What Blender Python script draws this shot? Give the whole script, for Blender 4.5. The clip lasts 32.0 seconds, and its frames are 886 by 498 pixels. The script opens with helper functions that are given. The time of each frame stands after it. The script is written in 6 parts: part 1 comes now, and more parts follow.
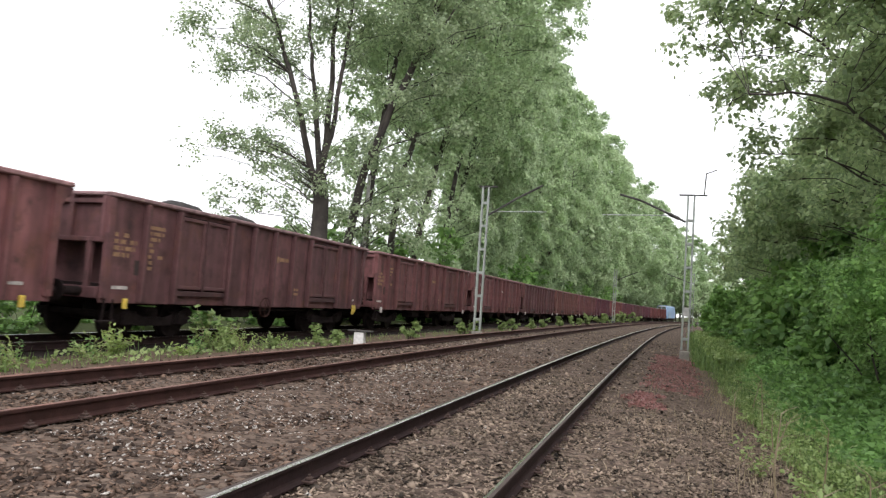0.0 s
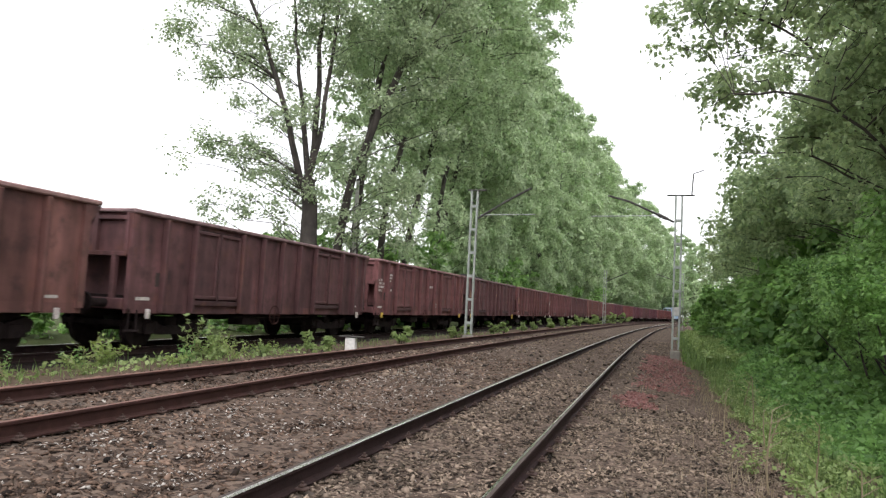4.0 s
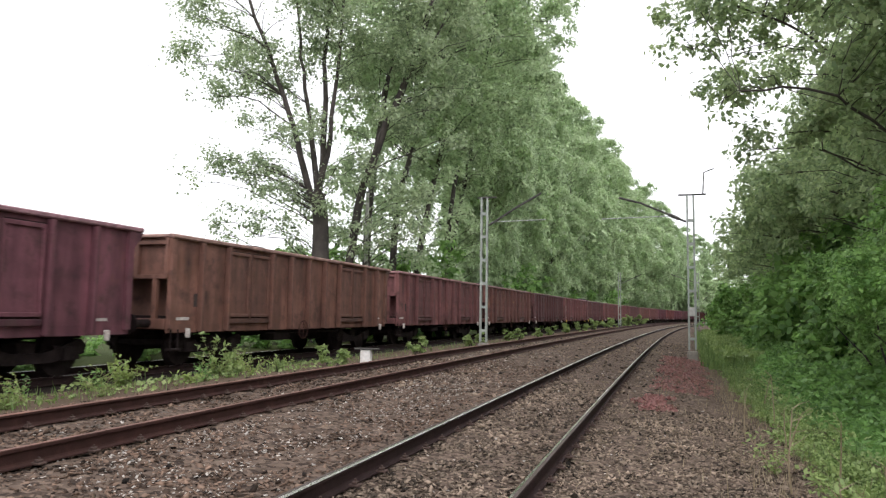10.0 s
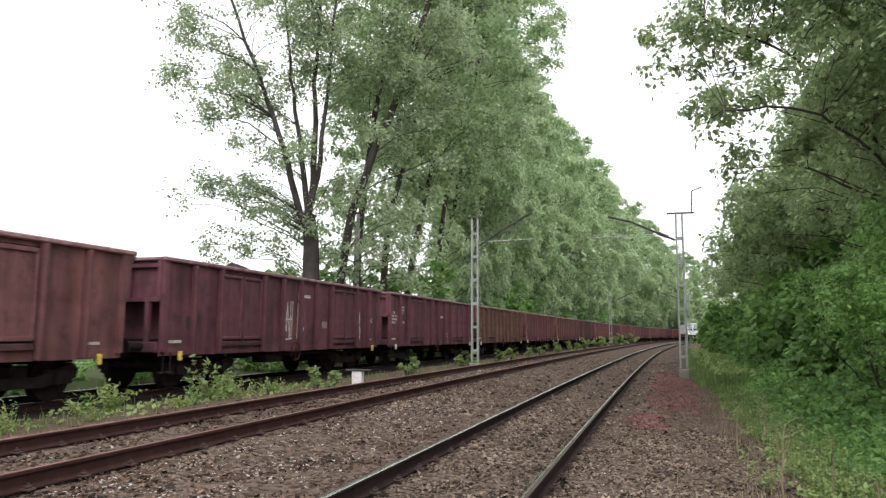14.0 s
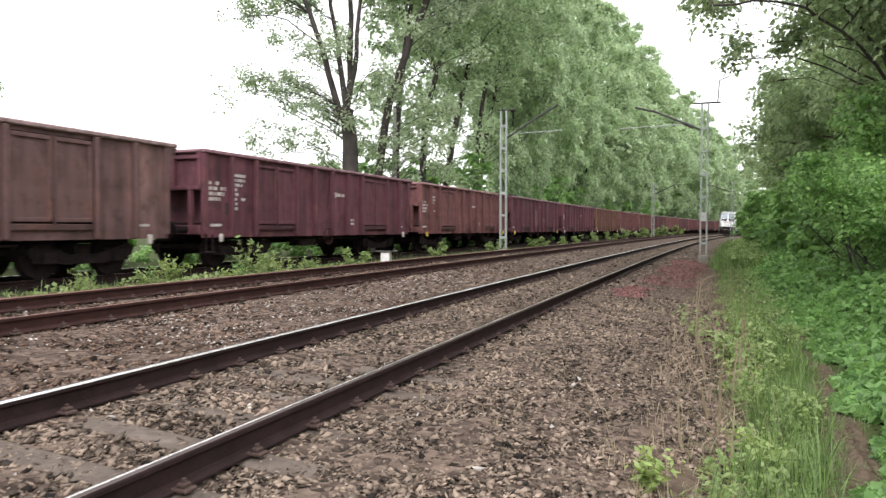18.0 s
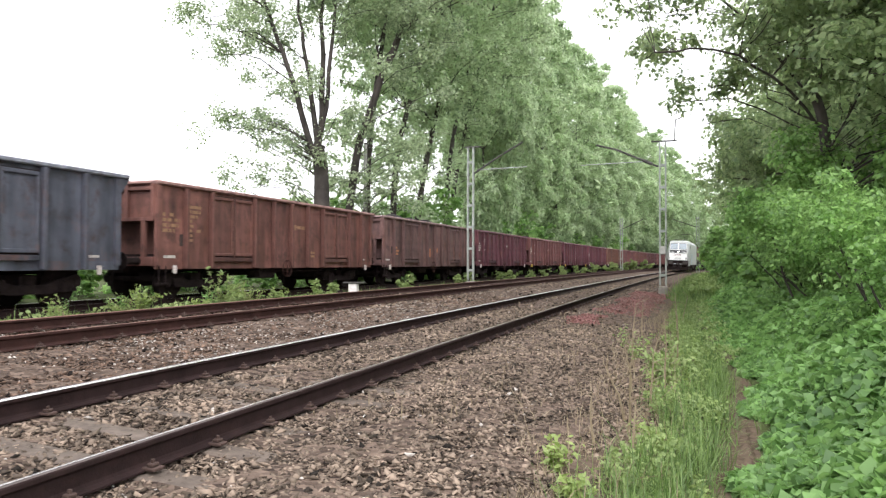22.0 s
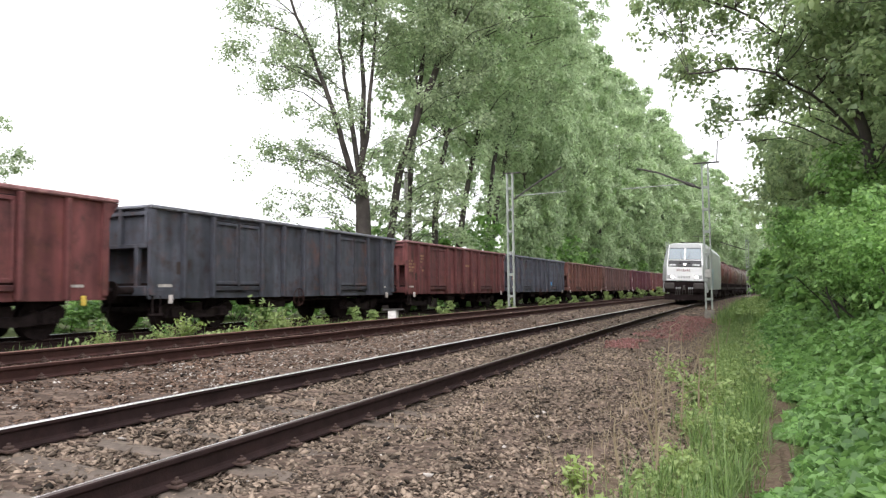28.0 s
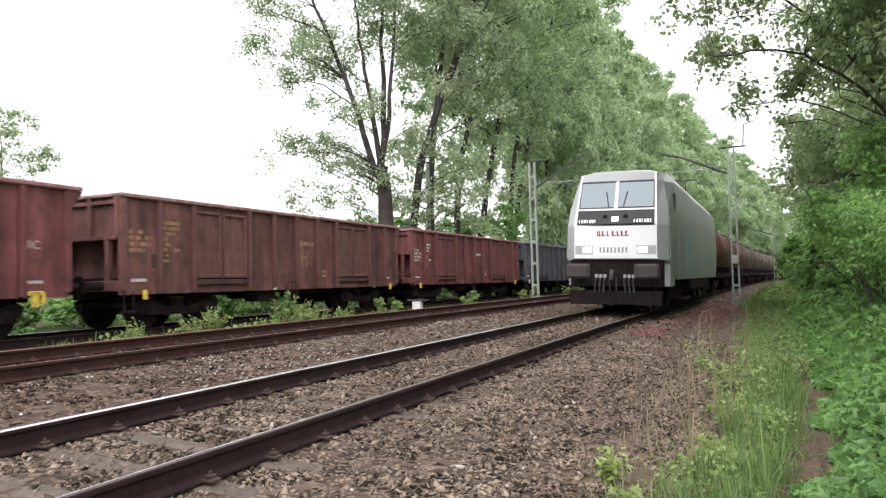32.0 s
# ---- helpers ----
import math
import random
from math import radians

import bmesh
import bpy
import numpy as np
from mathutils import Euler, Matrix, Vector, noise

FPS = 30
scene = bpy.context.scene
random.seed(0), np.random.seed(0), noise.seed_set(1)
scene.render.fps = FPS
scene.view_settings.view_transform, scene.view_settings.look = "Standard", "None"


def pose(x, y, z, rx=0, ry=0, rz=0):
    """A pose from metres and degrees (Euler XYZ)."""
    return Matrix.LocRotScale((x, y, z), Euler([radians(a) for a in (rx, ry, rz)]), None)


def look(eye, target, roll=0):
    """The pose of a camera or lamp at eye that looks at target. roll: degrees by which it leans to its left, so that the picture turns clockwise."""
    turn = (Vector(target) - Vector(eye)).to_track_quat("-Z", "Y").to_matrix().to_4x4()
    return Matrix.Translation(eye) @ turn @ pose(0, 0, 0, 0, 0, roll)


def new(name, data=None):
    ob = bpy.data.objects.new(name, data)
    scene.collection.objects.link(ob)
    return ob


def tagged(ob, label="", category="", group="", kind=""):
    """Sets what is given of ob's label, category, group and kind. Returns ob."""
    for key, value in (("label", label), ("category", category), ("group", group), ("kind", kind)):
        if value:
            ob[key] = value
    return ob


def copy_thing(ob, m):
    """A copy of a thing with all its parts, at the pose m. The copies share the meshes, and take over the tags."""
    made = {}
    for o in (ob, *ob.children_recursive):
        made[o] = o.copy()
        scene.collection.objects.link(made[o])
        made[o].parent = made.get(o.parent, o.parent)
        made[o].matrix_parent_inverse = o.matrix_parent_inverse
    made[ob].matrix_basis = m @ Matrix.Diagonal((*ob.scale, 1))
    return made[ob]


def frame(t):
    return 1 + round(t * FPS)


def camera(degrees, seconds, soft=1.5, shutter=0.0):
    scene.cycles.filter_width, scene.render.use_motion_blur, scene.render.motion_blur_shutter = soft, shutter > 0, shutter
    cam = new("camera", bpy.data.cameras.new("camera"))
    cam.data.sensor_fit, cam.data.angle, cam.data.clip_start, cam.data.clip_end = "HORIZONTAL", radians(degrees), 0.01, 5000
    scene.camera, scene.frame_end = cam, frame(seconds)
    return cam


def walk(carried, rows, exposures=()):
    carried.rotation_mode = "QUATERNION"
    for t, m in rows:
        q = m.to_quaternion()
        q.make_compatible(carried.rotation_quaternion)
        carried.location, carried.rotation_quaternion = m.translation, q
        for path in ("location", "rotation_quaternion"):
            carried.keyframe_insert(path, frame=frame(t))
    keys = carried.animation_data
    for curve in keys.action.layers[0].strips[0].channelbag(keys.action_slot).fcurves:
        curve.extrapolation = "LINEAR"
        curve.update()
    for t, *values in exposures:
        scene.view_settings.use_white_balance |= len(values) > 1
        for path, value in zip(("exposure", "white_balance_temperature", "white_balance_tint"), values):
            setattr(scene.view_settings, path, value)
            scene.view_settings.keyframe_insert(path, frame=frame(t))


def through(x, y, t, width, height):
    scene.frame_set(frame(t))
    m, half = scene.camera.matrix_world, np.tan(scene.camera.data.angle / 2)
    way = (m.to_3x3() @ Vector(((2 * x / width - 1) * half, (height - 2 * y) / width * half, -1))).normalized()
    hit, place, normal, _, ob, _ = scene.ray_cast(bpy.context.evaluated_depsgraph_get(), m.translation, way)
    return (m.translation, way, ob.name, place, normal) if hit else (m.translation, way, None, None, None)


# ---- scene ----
cam = camera(64.0, 32.0, soft=1.3, shutter=0.3)
PATH = [
    (0, pose(1.184, 1.327, 1.433, 94.160, -4.033, 17.155)),
    (0.5, pose(1.167, 1.354, 1.423, 94.162, -3.798, 17.513)),
    (1, pose(1.173, 1.338, 1.429, 94.708, -3.637, 16.566)),
    (1.5, pose(1.175, 1.337, 1.428, 94.816, -2.927, 16.594)),
    (2, pose(1.163, 1.358, 1.415, 94.615, -3.313, 16.485)),
    (2.5, pose(1.169, 1.343, 1.430, 94.324, -2.877, 16.775)),
    (4.5, pose(1.196, 1.327, 1.431, 94.594, -2.893, 16.233)),
    (5, pose(1.218, 1.337, 1.438, 94.286, -1.111, 17.086)),
    (5.5, pose(1.230, 1.316, 1.437, 93.938, -1.046, 17.669)),
    (6, pose(1.214, 1.317, 1.429, 93.741, -1.009, 17.721)),
    (6.5, pose(1.194, 1.323, 1.428, 93.998, -0.987, 17.976)),
    (7, pose(1.198, 1.295, 1.445, 94.622, -1.147, 18.482)),
    (7.5, pose(1.198, 1.287, 1.448, 95.451, -0.921, 18.802)),
    (8, pose(1.202, 1.282, 1.441, 95.429, -1.214, 18.098)),
    (8.5, pose(1.185, 1.336, 1.423, 95.289, -0.871, 17.215)),
    (9, pose(1.187, 1.356, 1.419, 95.182, -1.346, 17.103)),
    (9.5, pose(1.203, 1.335, 1.433, 95.098, -1.078, 17.430)),
    (10, pose(1.209, 1.335, 1.437, 95.206, -0.869, 17.595)),
    (10.5, pose(1.216, 1.306, 1.434, 95.127, -0.882, 17.347)),
    (11, pose(1.215, 1.329, 1.429, 94.895, -0.767, 17.500)),
    (11.5, pose(1.217, 1.326, 1.429, 94.884, -0.988, 17.765)),
    (12, pose(1.204, 1.347, 1.425, 95.262, -1.419, 16.847)),
    (12.5, pose(1.188, 1.329, 1.420, 95.851, -1.320, 17.458)),
    (13, pose(1.208, 1.289, 1.440, 96.742, -0.821, 17.224)),
    (13.5, pose(1.208, 1.283, 1.435, 95.905, -0.723, 17.563)),
    (14, pose(1.205, 1.303, 1.430, 96.852, -0.293, 16.880)),
    (14.5, pose(1.210, 1.337, 1.422, 94.905, -1.538, 17.106)),
    (15, pose(1.270, 1.244, 1.414, 94.832, -0.794, 17.952)),
    (15.5, pose(1.366, 1.110, 1.370, 91.547, -0.004, 15.820)),
    (17.5, pose(2.443, 0.134, 1.207, 90.114, 0.318, 17.974)),
    (18, pose(2.587, -0.064, 1.174, 88.289, -0.194, 20.994)),
    (18.5, pose(2.668, -0.310, 1.171, 87.971, 0.554, 22.547)),
    (19, pose(2.780, -0.459, 1.160, 88.433, 0.578, 23.609)),
    (19.5, pose(2.969, -0.511, 1.076, 88.778, -1.473, 24.790)),
    (20, pose(3.019, -0.569, 1.072, 89.447, -0.921, 21.640)),
    (20.5, pose(3.019, -0.634, 1.071, 90.341, 1.220, 18.791)),
    (21, pose(3.061, -0.679, 1.076, 91.747, 0.326, 18.540)),
    (21.5, pose(3.093, -0.670, 1.076, 91.450, -0.136, 18.641)),
    (22, pose(3.097, -0.666, 1.069, 91.151, -0.122, 18.936)),
    (22.5, pose(3.119, -0.670, 1.067, 92.014, -0.103, 19.361)),
    (23, pose(3.181, -0.629, 1.046, 91.496, 0.791, 21.596)),
    (23.5, pose(3.231, -0.607, 1.032, 91.302, 0.272, 21.458)),
    (24, pose(3.273, -0.626, 1.028, 91.307, 0.534, 21.255)),
    (24.5, pose(3.283, -0.619, 1.019, 91.163, 0.655, 21.543)),
    (25, pose(3.309, -0.630, 1.015, 91.150, 1.090, 21.582)),
    (25.5, pose(3.312, -0.629, 1.011, 90.987, 0.959, 21.765)),
    (27.5, pose(3.312, -0.655, 1.031, 92.788, 0.372, 22.435)),
    (28, pose(3.312, -0.669, 1.024, 93.390, 0.583, 22.582)),
    (28.5, pose(3.311, -0.667, 1.027, 92.786, 0.803, 23.031)),
    (29, pose(3.301, -0.658, 1.025, 92.319, 0.999, 22.989)),
    (29.5, pose(3.289, -0.656, 1.027, 92.080, 1.004, 23.021)),
    (30, pose(3.274, -0.648, 1.031, 92.186, 0.901, 23.298)),
    (30.5, pose(3.264, -0.638, 1.031, 92.322, 1.048, 23.519)),
    (31, pose(3.249, -0.628, 1.027, 92.430, 0.953, 23.677)),
    (31.5, pose(3.249, -0.632, 1.032, 92.549, 0.940, 24.203)),
    (32, pose(3.252, -0.640, 1.033, 92.604, 1.390, 24.404)),
]
walk(cam, PATH, [(0, 0.47, 6350, 14), (5, 0.48, 6350, 14), (15.5, 0.4, 6350, 14), (18.0, 0.82, 6350, 14), (20.0, 1.02, 6350, 14), (22.0, 0.98, 6350, 14), (24.0, 0.92, 6350, 14), (28.0, 0.78, 6350, 14), (32, 0.7, 6350, 14)])

# ---- light: a bright overcast sky and a weak, very soft sun ----
world = bpy.data.worlds.new("overcast_sky")
scene.world = world
world.use_nodes = True
wn, wl = world.node_tree.nodes, world.node_tree.links
sky = wn.new("ShaderNodeTexSky")
sky.sky_type = "NISHITA"
sky.sun_disc = False
sky.sun_elevation, sky.sun_rotation = radians(47), radians(158)
veil = wn.new("ShaderNodeMix")
veil.data_type = "RGBA"
veil.inputs["Factor"].default_value = 0.93
veil.inputs["B"].default_value = (12.0, 12.1, 12.0, 1)
wl.new(sky.outputs["Color"], veil.inputs["A"])
wl.new(veil.outputs["Result"], wn["Background"].inputs["Color"])
wn["Background"].inputs["Strength"].default_value = 0.1
sun_data = bpy.data.lights.new("sun", "SUN")
sun_data.energy, sun_data.angle, sun_data.color = 1.2, radians(35), (1.0, 0.98, 0.95)
sun = new("sun", sun_data)
sun.matrix_world = look((18, -25, 52), (0, 20, 0))

# ---- plan ----
CURVE = 0.000233
RAILS = {"main": ((0.0, 0.0), (-1.505, 0.097)), "middle": ((-4.129, 0.242), (-5.634, 0.281)), "far": ((-10.43, 0.08), (-11.935, 0.08))}
TRAIN_X, TRAIN_Z = -11.18, 0.08
rng = np.random.default_rng(7)


def off(y):
    """How far the tracks have bent to the right at y."""
    return CURVE * y * y * (1 + y / 550) if y > 0 else 0.0


def bend(y):
    return -math.degrees(math.atan((off(y + 0.5) - off(y - 0.5))))


def swerve(y):
    """How far the trodden path swings to the right at y."""
    return np.interp(y, [3, 4.4, 5.2, 7, 9.3, 10.8, 13.5, 17.5, 25], [-0.1, 0.0, 0.13, 0.24, 0.33, 0.33, 0.18, 0.0, -0.03])


PX = np.array([-400, -60, -22, -14, -12.9, -9.4, -8.7, -7.6, -6.6, -5.63, -4.13, -3.5, -3.2, -2.5, -2.05, -1.5, -0.75, 0, 0.45, 0.9, 1.6, 2.2, 3.0, 3.35, 3.9, 5, 7, 12, 40, 400])
PZ = np.array([6, 2.0, 0.2, -0.05, -0.11, -0.10, -0.02, 0.02, 0.085, 0.085, 0.05, 0.042, 0.0, -0.07, -0.062, -0.09, -0.143, -0.2, -0.224, -0.222, -0.265, -0.35, -0.44, -0.47, -0.43, -0.35, -0.2, 0.4, 3, 14])


def ground_z(x, y):
    """Height of the ground; x may be an array."""
    o = np.vectorize(off)(y) if np.ndim(y) else off(y)
    return np.interp(x - o, PX, PZ)


# ---- materials ----
def mat(name, base, rough=0.7, metal=0.0, vary=0.25, scale=6.0, fine=60.0, bump=0.3, dirt=None, dirt_amount=0.4, random_tint=0.0, object_colour=False, coat=0.0, glow=None, per_island=0.0, streaks=0.0, spec=0.5, blotch=None):
    """A principled material with colour variation at two scales, dirt patches and fine relief."""
    m = bpy.data.materials.new(name)
    m.use_nodes = True
    n, l = m.node_tree.nodes, m.node_tree.links
    p = n["Principled BSDF"]
    p.inputs["Metallic"].default_value = metal
    p.inputs["Coat Weight"].default_value = coat
    p.inputs["Specular IOR Level"].default_value = spec
    tc = n.new("ShaderNodeTexCoord")
    big = n.new("ShaderNodeTexNoise")
    big.inputs["Scale"].default_value, big.inputs["Detail"].default_value = scale, 6
    small = n.new("ShaderNodeTexNoise")
    small.inputs["Scale"].default_value, small.inputs["Detail"].default_value = fine, 3
    for t in (big, small):
        l.new(tc.outputs["Object"], t.inputs["Vector"])
    if object_colour:
        oi = n.new("ShaderNodeObjectInfo")
        start = oi.outputs["Color"]
    else:
        rgb = n.new("ShaderNodeRGB")
        rgb.outputs[0].default_value = (*base, 1)
        start = rgb.outputs[0]
    hsv = n.new("ShaderNodeHueSaturation")
    l.new(start, hsv.inputs["Color"])
    val = n.new("ShaderNodeMapRange")
    val.inputs["From Min"].default_value, val.inputs["From Max"].default_value = 0.3, 0.7
    val.inputs["To Min"].default_value, val.inputs["To Max"].default_value = 1 - vary, 1 + vary
    l.new(big.outputs["Fac"], val.inputs["Value"])
    last = val.outputs["Result"]
    if random_tint or per_island:
        src = n.new("ShaderNodeObjectInfo").outputs["Random"] if random_tint else n.new("ShaderNodeNewGeometry").outputs["Random Per Island"]
        rr = n.new("ShaderNodeMapRange")
        amount = random_tint or per_island
        rr.inputs["To Min"].default_value, rr.inputs["To Max"].default_value = 1 - amount, 1 + amount
        l.new(src, rr.inputs["Value"])
        mul = n.new("ShaderNodeMath")
        mul.operation = "MULTIPLY"
        l.new(last, mul.inputs[0])
        l.new(rr.outputs["Result"], mul.inputs[1])
        last = mul.outputs[0]
    l.new(last, hsv.inputs["Value"])
    col = hsv.outputs["Color"]
    if dirt:
        ramp = n.new("ShaderNodeMapRange")
        ramp.inputs["From Min"].default_value, ramp.inputs["From Max"].default_value = 0.5, 0.72
        ramp.inputs["To Max"].default_value = dirt_amount
        dn = n.new("ShaderNodeTexNoise")
        dn.inputs["Scale"].default_value, dn.inputs["Detail"].default_value, dn.inputs["Roughness"].default_value = scale * 1.7, 9, 0.7
        mp = n.new("ShaderNodeMapping")
        mp.inputs["Location"].default_value = (3.1, 7.7, 1.3)
        l.new(tc.outputs["Object"], mp.inputs["Vector"])
        l.new(mp.outputs["Vector"], dn.inputs["Vector"])
        l.new(dn.outputs["Fac"], ramp.inputs["Value"])
        mx = n.new("ShaderNodeMix")
        mx.data_type = "RGBA"
        mx.inputs["B"].default_value = (*dirt, 1)
        l.new(ramp.outputs["Result"], mx.inputs["Factor"])
        l.new(col, mx.inputs["A"])
        col = mx.outputs["Result"]
    if blotch:
        wn_ = n.new("ShaderNodeTexNoise")
        wn_.inputs["Scale"].default_value, wn_.inputs["Detail"].default_value, wn_.inputs["Roughness"].default_value = 0.75, 8, 0.72
        wide_at = n.new("ShaderNodeVectorMath")
        wide_at.operation = "MULTIPLY_ADD"
        wide_at.inputs[1].default_value = (1, 1, 1)
        who = n.new("ShaderNodeObjectInfo")
        jump = n.new("ShaderNodeCombineXYZ")
        far_off = n.new("ShaderNodeMath")
        far_off.operation = "MULTIPLY"
        far_off.inputs[1].default_value = 60.0
        l.new(who.outputs["Random"], far_off.inputs[0])
        l.new(far_off.outputs[0], jump.inputs[0])
        l.new(tc.outputs["Object"], wide_at.inputs[0])
        l.new(jump.outputs[0], wide_at.inputs[2])
        l.new(wide_at.outputs[0], wn_.inputs["Vector"])
        for lo, hi, tone, amount in blotch:
            mr_ = n.new("ShaderNodeMapRange")
            mr_.inputs["From Min"].default_value, mr_.inputs["From Max"].default_value = lo, hi
            mr_.inputs["To Max"].default_value = amount
            l.new(wn_.outputs["Fac"], mr_.inputs["Value"])
            bx_ = n.new("ShaderNodeMix")
            bx_.data_type = "RGBA"
            bx_.inputs["B"].default_value = (*tone, 1)
            l.new(mr_.outputs["Result"], bx_.inputs["Factor"])
            l.new(col, bx_.inputs["A"])
            col = bx_.outputs["Result"]
    if streaks:
        sm = n.new("ShaderNodeMapping")
        sm.inputs["Scale"].default_value = (2.4, 2.4, 0.4)
        sn = n.new("ShaderNodeTexNoise")
        sn.inputs["Scale"].default_value, sn.inputs["Detail"].default_value = 1.0, 5
        l.new(tc.outputs["Object"], sm.inputs["Vector"])
        l.new(sm.outputs["Vector"], sn.inputs["Vector"])
        sr = n.new("ShaderNodeValToRGB")
        sr.color_ramp.elements[0].position, sr.color_ramp.elements[1].position = 0.36, 0.66
        sr.color_ramp.elements[0].color = (1 - streaks, 1 - streaks, 1 - streaks, 1)
        sr.color_ramp.elements[1].color = (1.15, 1.12, 1.1, 1)
        l.new(sn.outputs["Fac"], sr.inputs["Fac"])
        sx = n.new("ShaderNodeMix")
        sx.data_type, sx.blend_type = "RGBA", "MULTIPLY"
        sx.inputs["Factor"].default_value = 1.0
        l.new(col, sx.inputs["A"])
        l.new(sr.outputs["Color"], sx.inputs["B"])
        col = sx.outputs["Result"]
    l.new(col, p.inputs["Base Color"])
    rm = n.new("ShaderNodeMapRange")
    rm.inputs["To Min"].default_value, rm.inputs["To Max"].default_value = max(0.05, rough - 0.12), min(1, rough + 0.12)
    l.new(small.outputs["Fac"], rm.inputs["Value"])
    l.new(rm.outputs["Result"], p.inputs["Roughness"])
    if bump:
        b = n.new("ShaderNodeBump")
        b.inputs["Strength"].default_value, b.inputs["Distance"].default_value = bump, 0.01
        l.new(small.outputs["Fac"], b.inputs["Height"])
        l.new(b.outputs["Normal"], p.inputs["Normal"])
    if glow:
        p.inputs["Emission Color"].default_value = (*glow[:3], 1)
        p.inputs["Emission Strength"].default_value = glow[3]
    return m


def leaf_mat(name, dark, light, through=0.35, tip=None, speckle=0.55, patch=0.55):
    """Leaves: colour differs from leaf to leaf and in large patches; light passes through them."""
    m = bpy.data.materials.new(name)
    m.use_nodes = True
    n, l = m.node_tree.nodes, m.node_tree.links
    p = n["Principled BSDF"]
    p.inputs["Roughness"].default_value = 0.5
    geo = n.new("ShaderNodeNewGeometry")
    tc = n.new("ShaderNodeTexCoord")
    noise_t = n.new("ShaderNodeTexNoise")
    noise_t.inputs["Scale"].default_value, noise_t.inputs["Detail"].default_value = patch, 3
    l.new(tc.outputs["Object"], noise_t.inputs["Vector"])
    add = n.new("ShaderNodeMath")
    add.operation = "ADD"
    add.operation = "MULTIPLY_ADD"
    add.inputs[1].default_value = speckle
    l.new(geo.outputs["Random Per Island"], add.inputs[0])
    l.new(noise_t.outputs["Fac"], add.inputs[2])
    mr = n.new("ShaderNodeMapRange")
    mr.inputs["From Min"].default_value, mr.inputs["From Max"].default_value = 0.32, 0.68 + speckle
    l.new(add.outputs[0], mr.inputs["Value"])
    ramp = n.new("ShaderNodeValToRGB")
    ramp.color_ramp.elements[0].color = (*dark, 1)
    ramp.color_ramp.elements[1].color = (*light, 1)
    if tip:
        e = ramp.color_ramp.elements.new(0.93)
        e.color = (*light, 1)
        ramp.color_ramp.elements[2].color = (*tip, 1)
    l.new(mr.outputs["Result"], ramp.inputs["Fac"])
    l.new(ramp.outputs["Color"], p.inputs["Base Color"])
    tr = n.new("ShaderNodeBsdfTranslucent")
    hsv = n.new("ShaderNodeHueSaturation")
    hsv.inputs["Value"].default_value = 1.5
    hsv.inputs["Hue"].default_value = 0.49
    l.new(ramp.outputs["Color"], hsv.inputs["Color"])
    l.new(hsv.outputs["Color"], tr.inputs["Color"])
    mix = n.new("ShaderNodeMixShader")
    mix.inputs["Fac"].default_value = through
    l.new(p.outputs[0], mix.inputs[1])
    l.new(tr.outputs[0], mix.inputs[2])
    l.new(mix.outputs[0], n["Material Output"].inputs["Surface"])
    return m


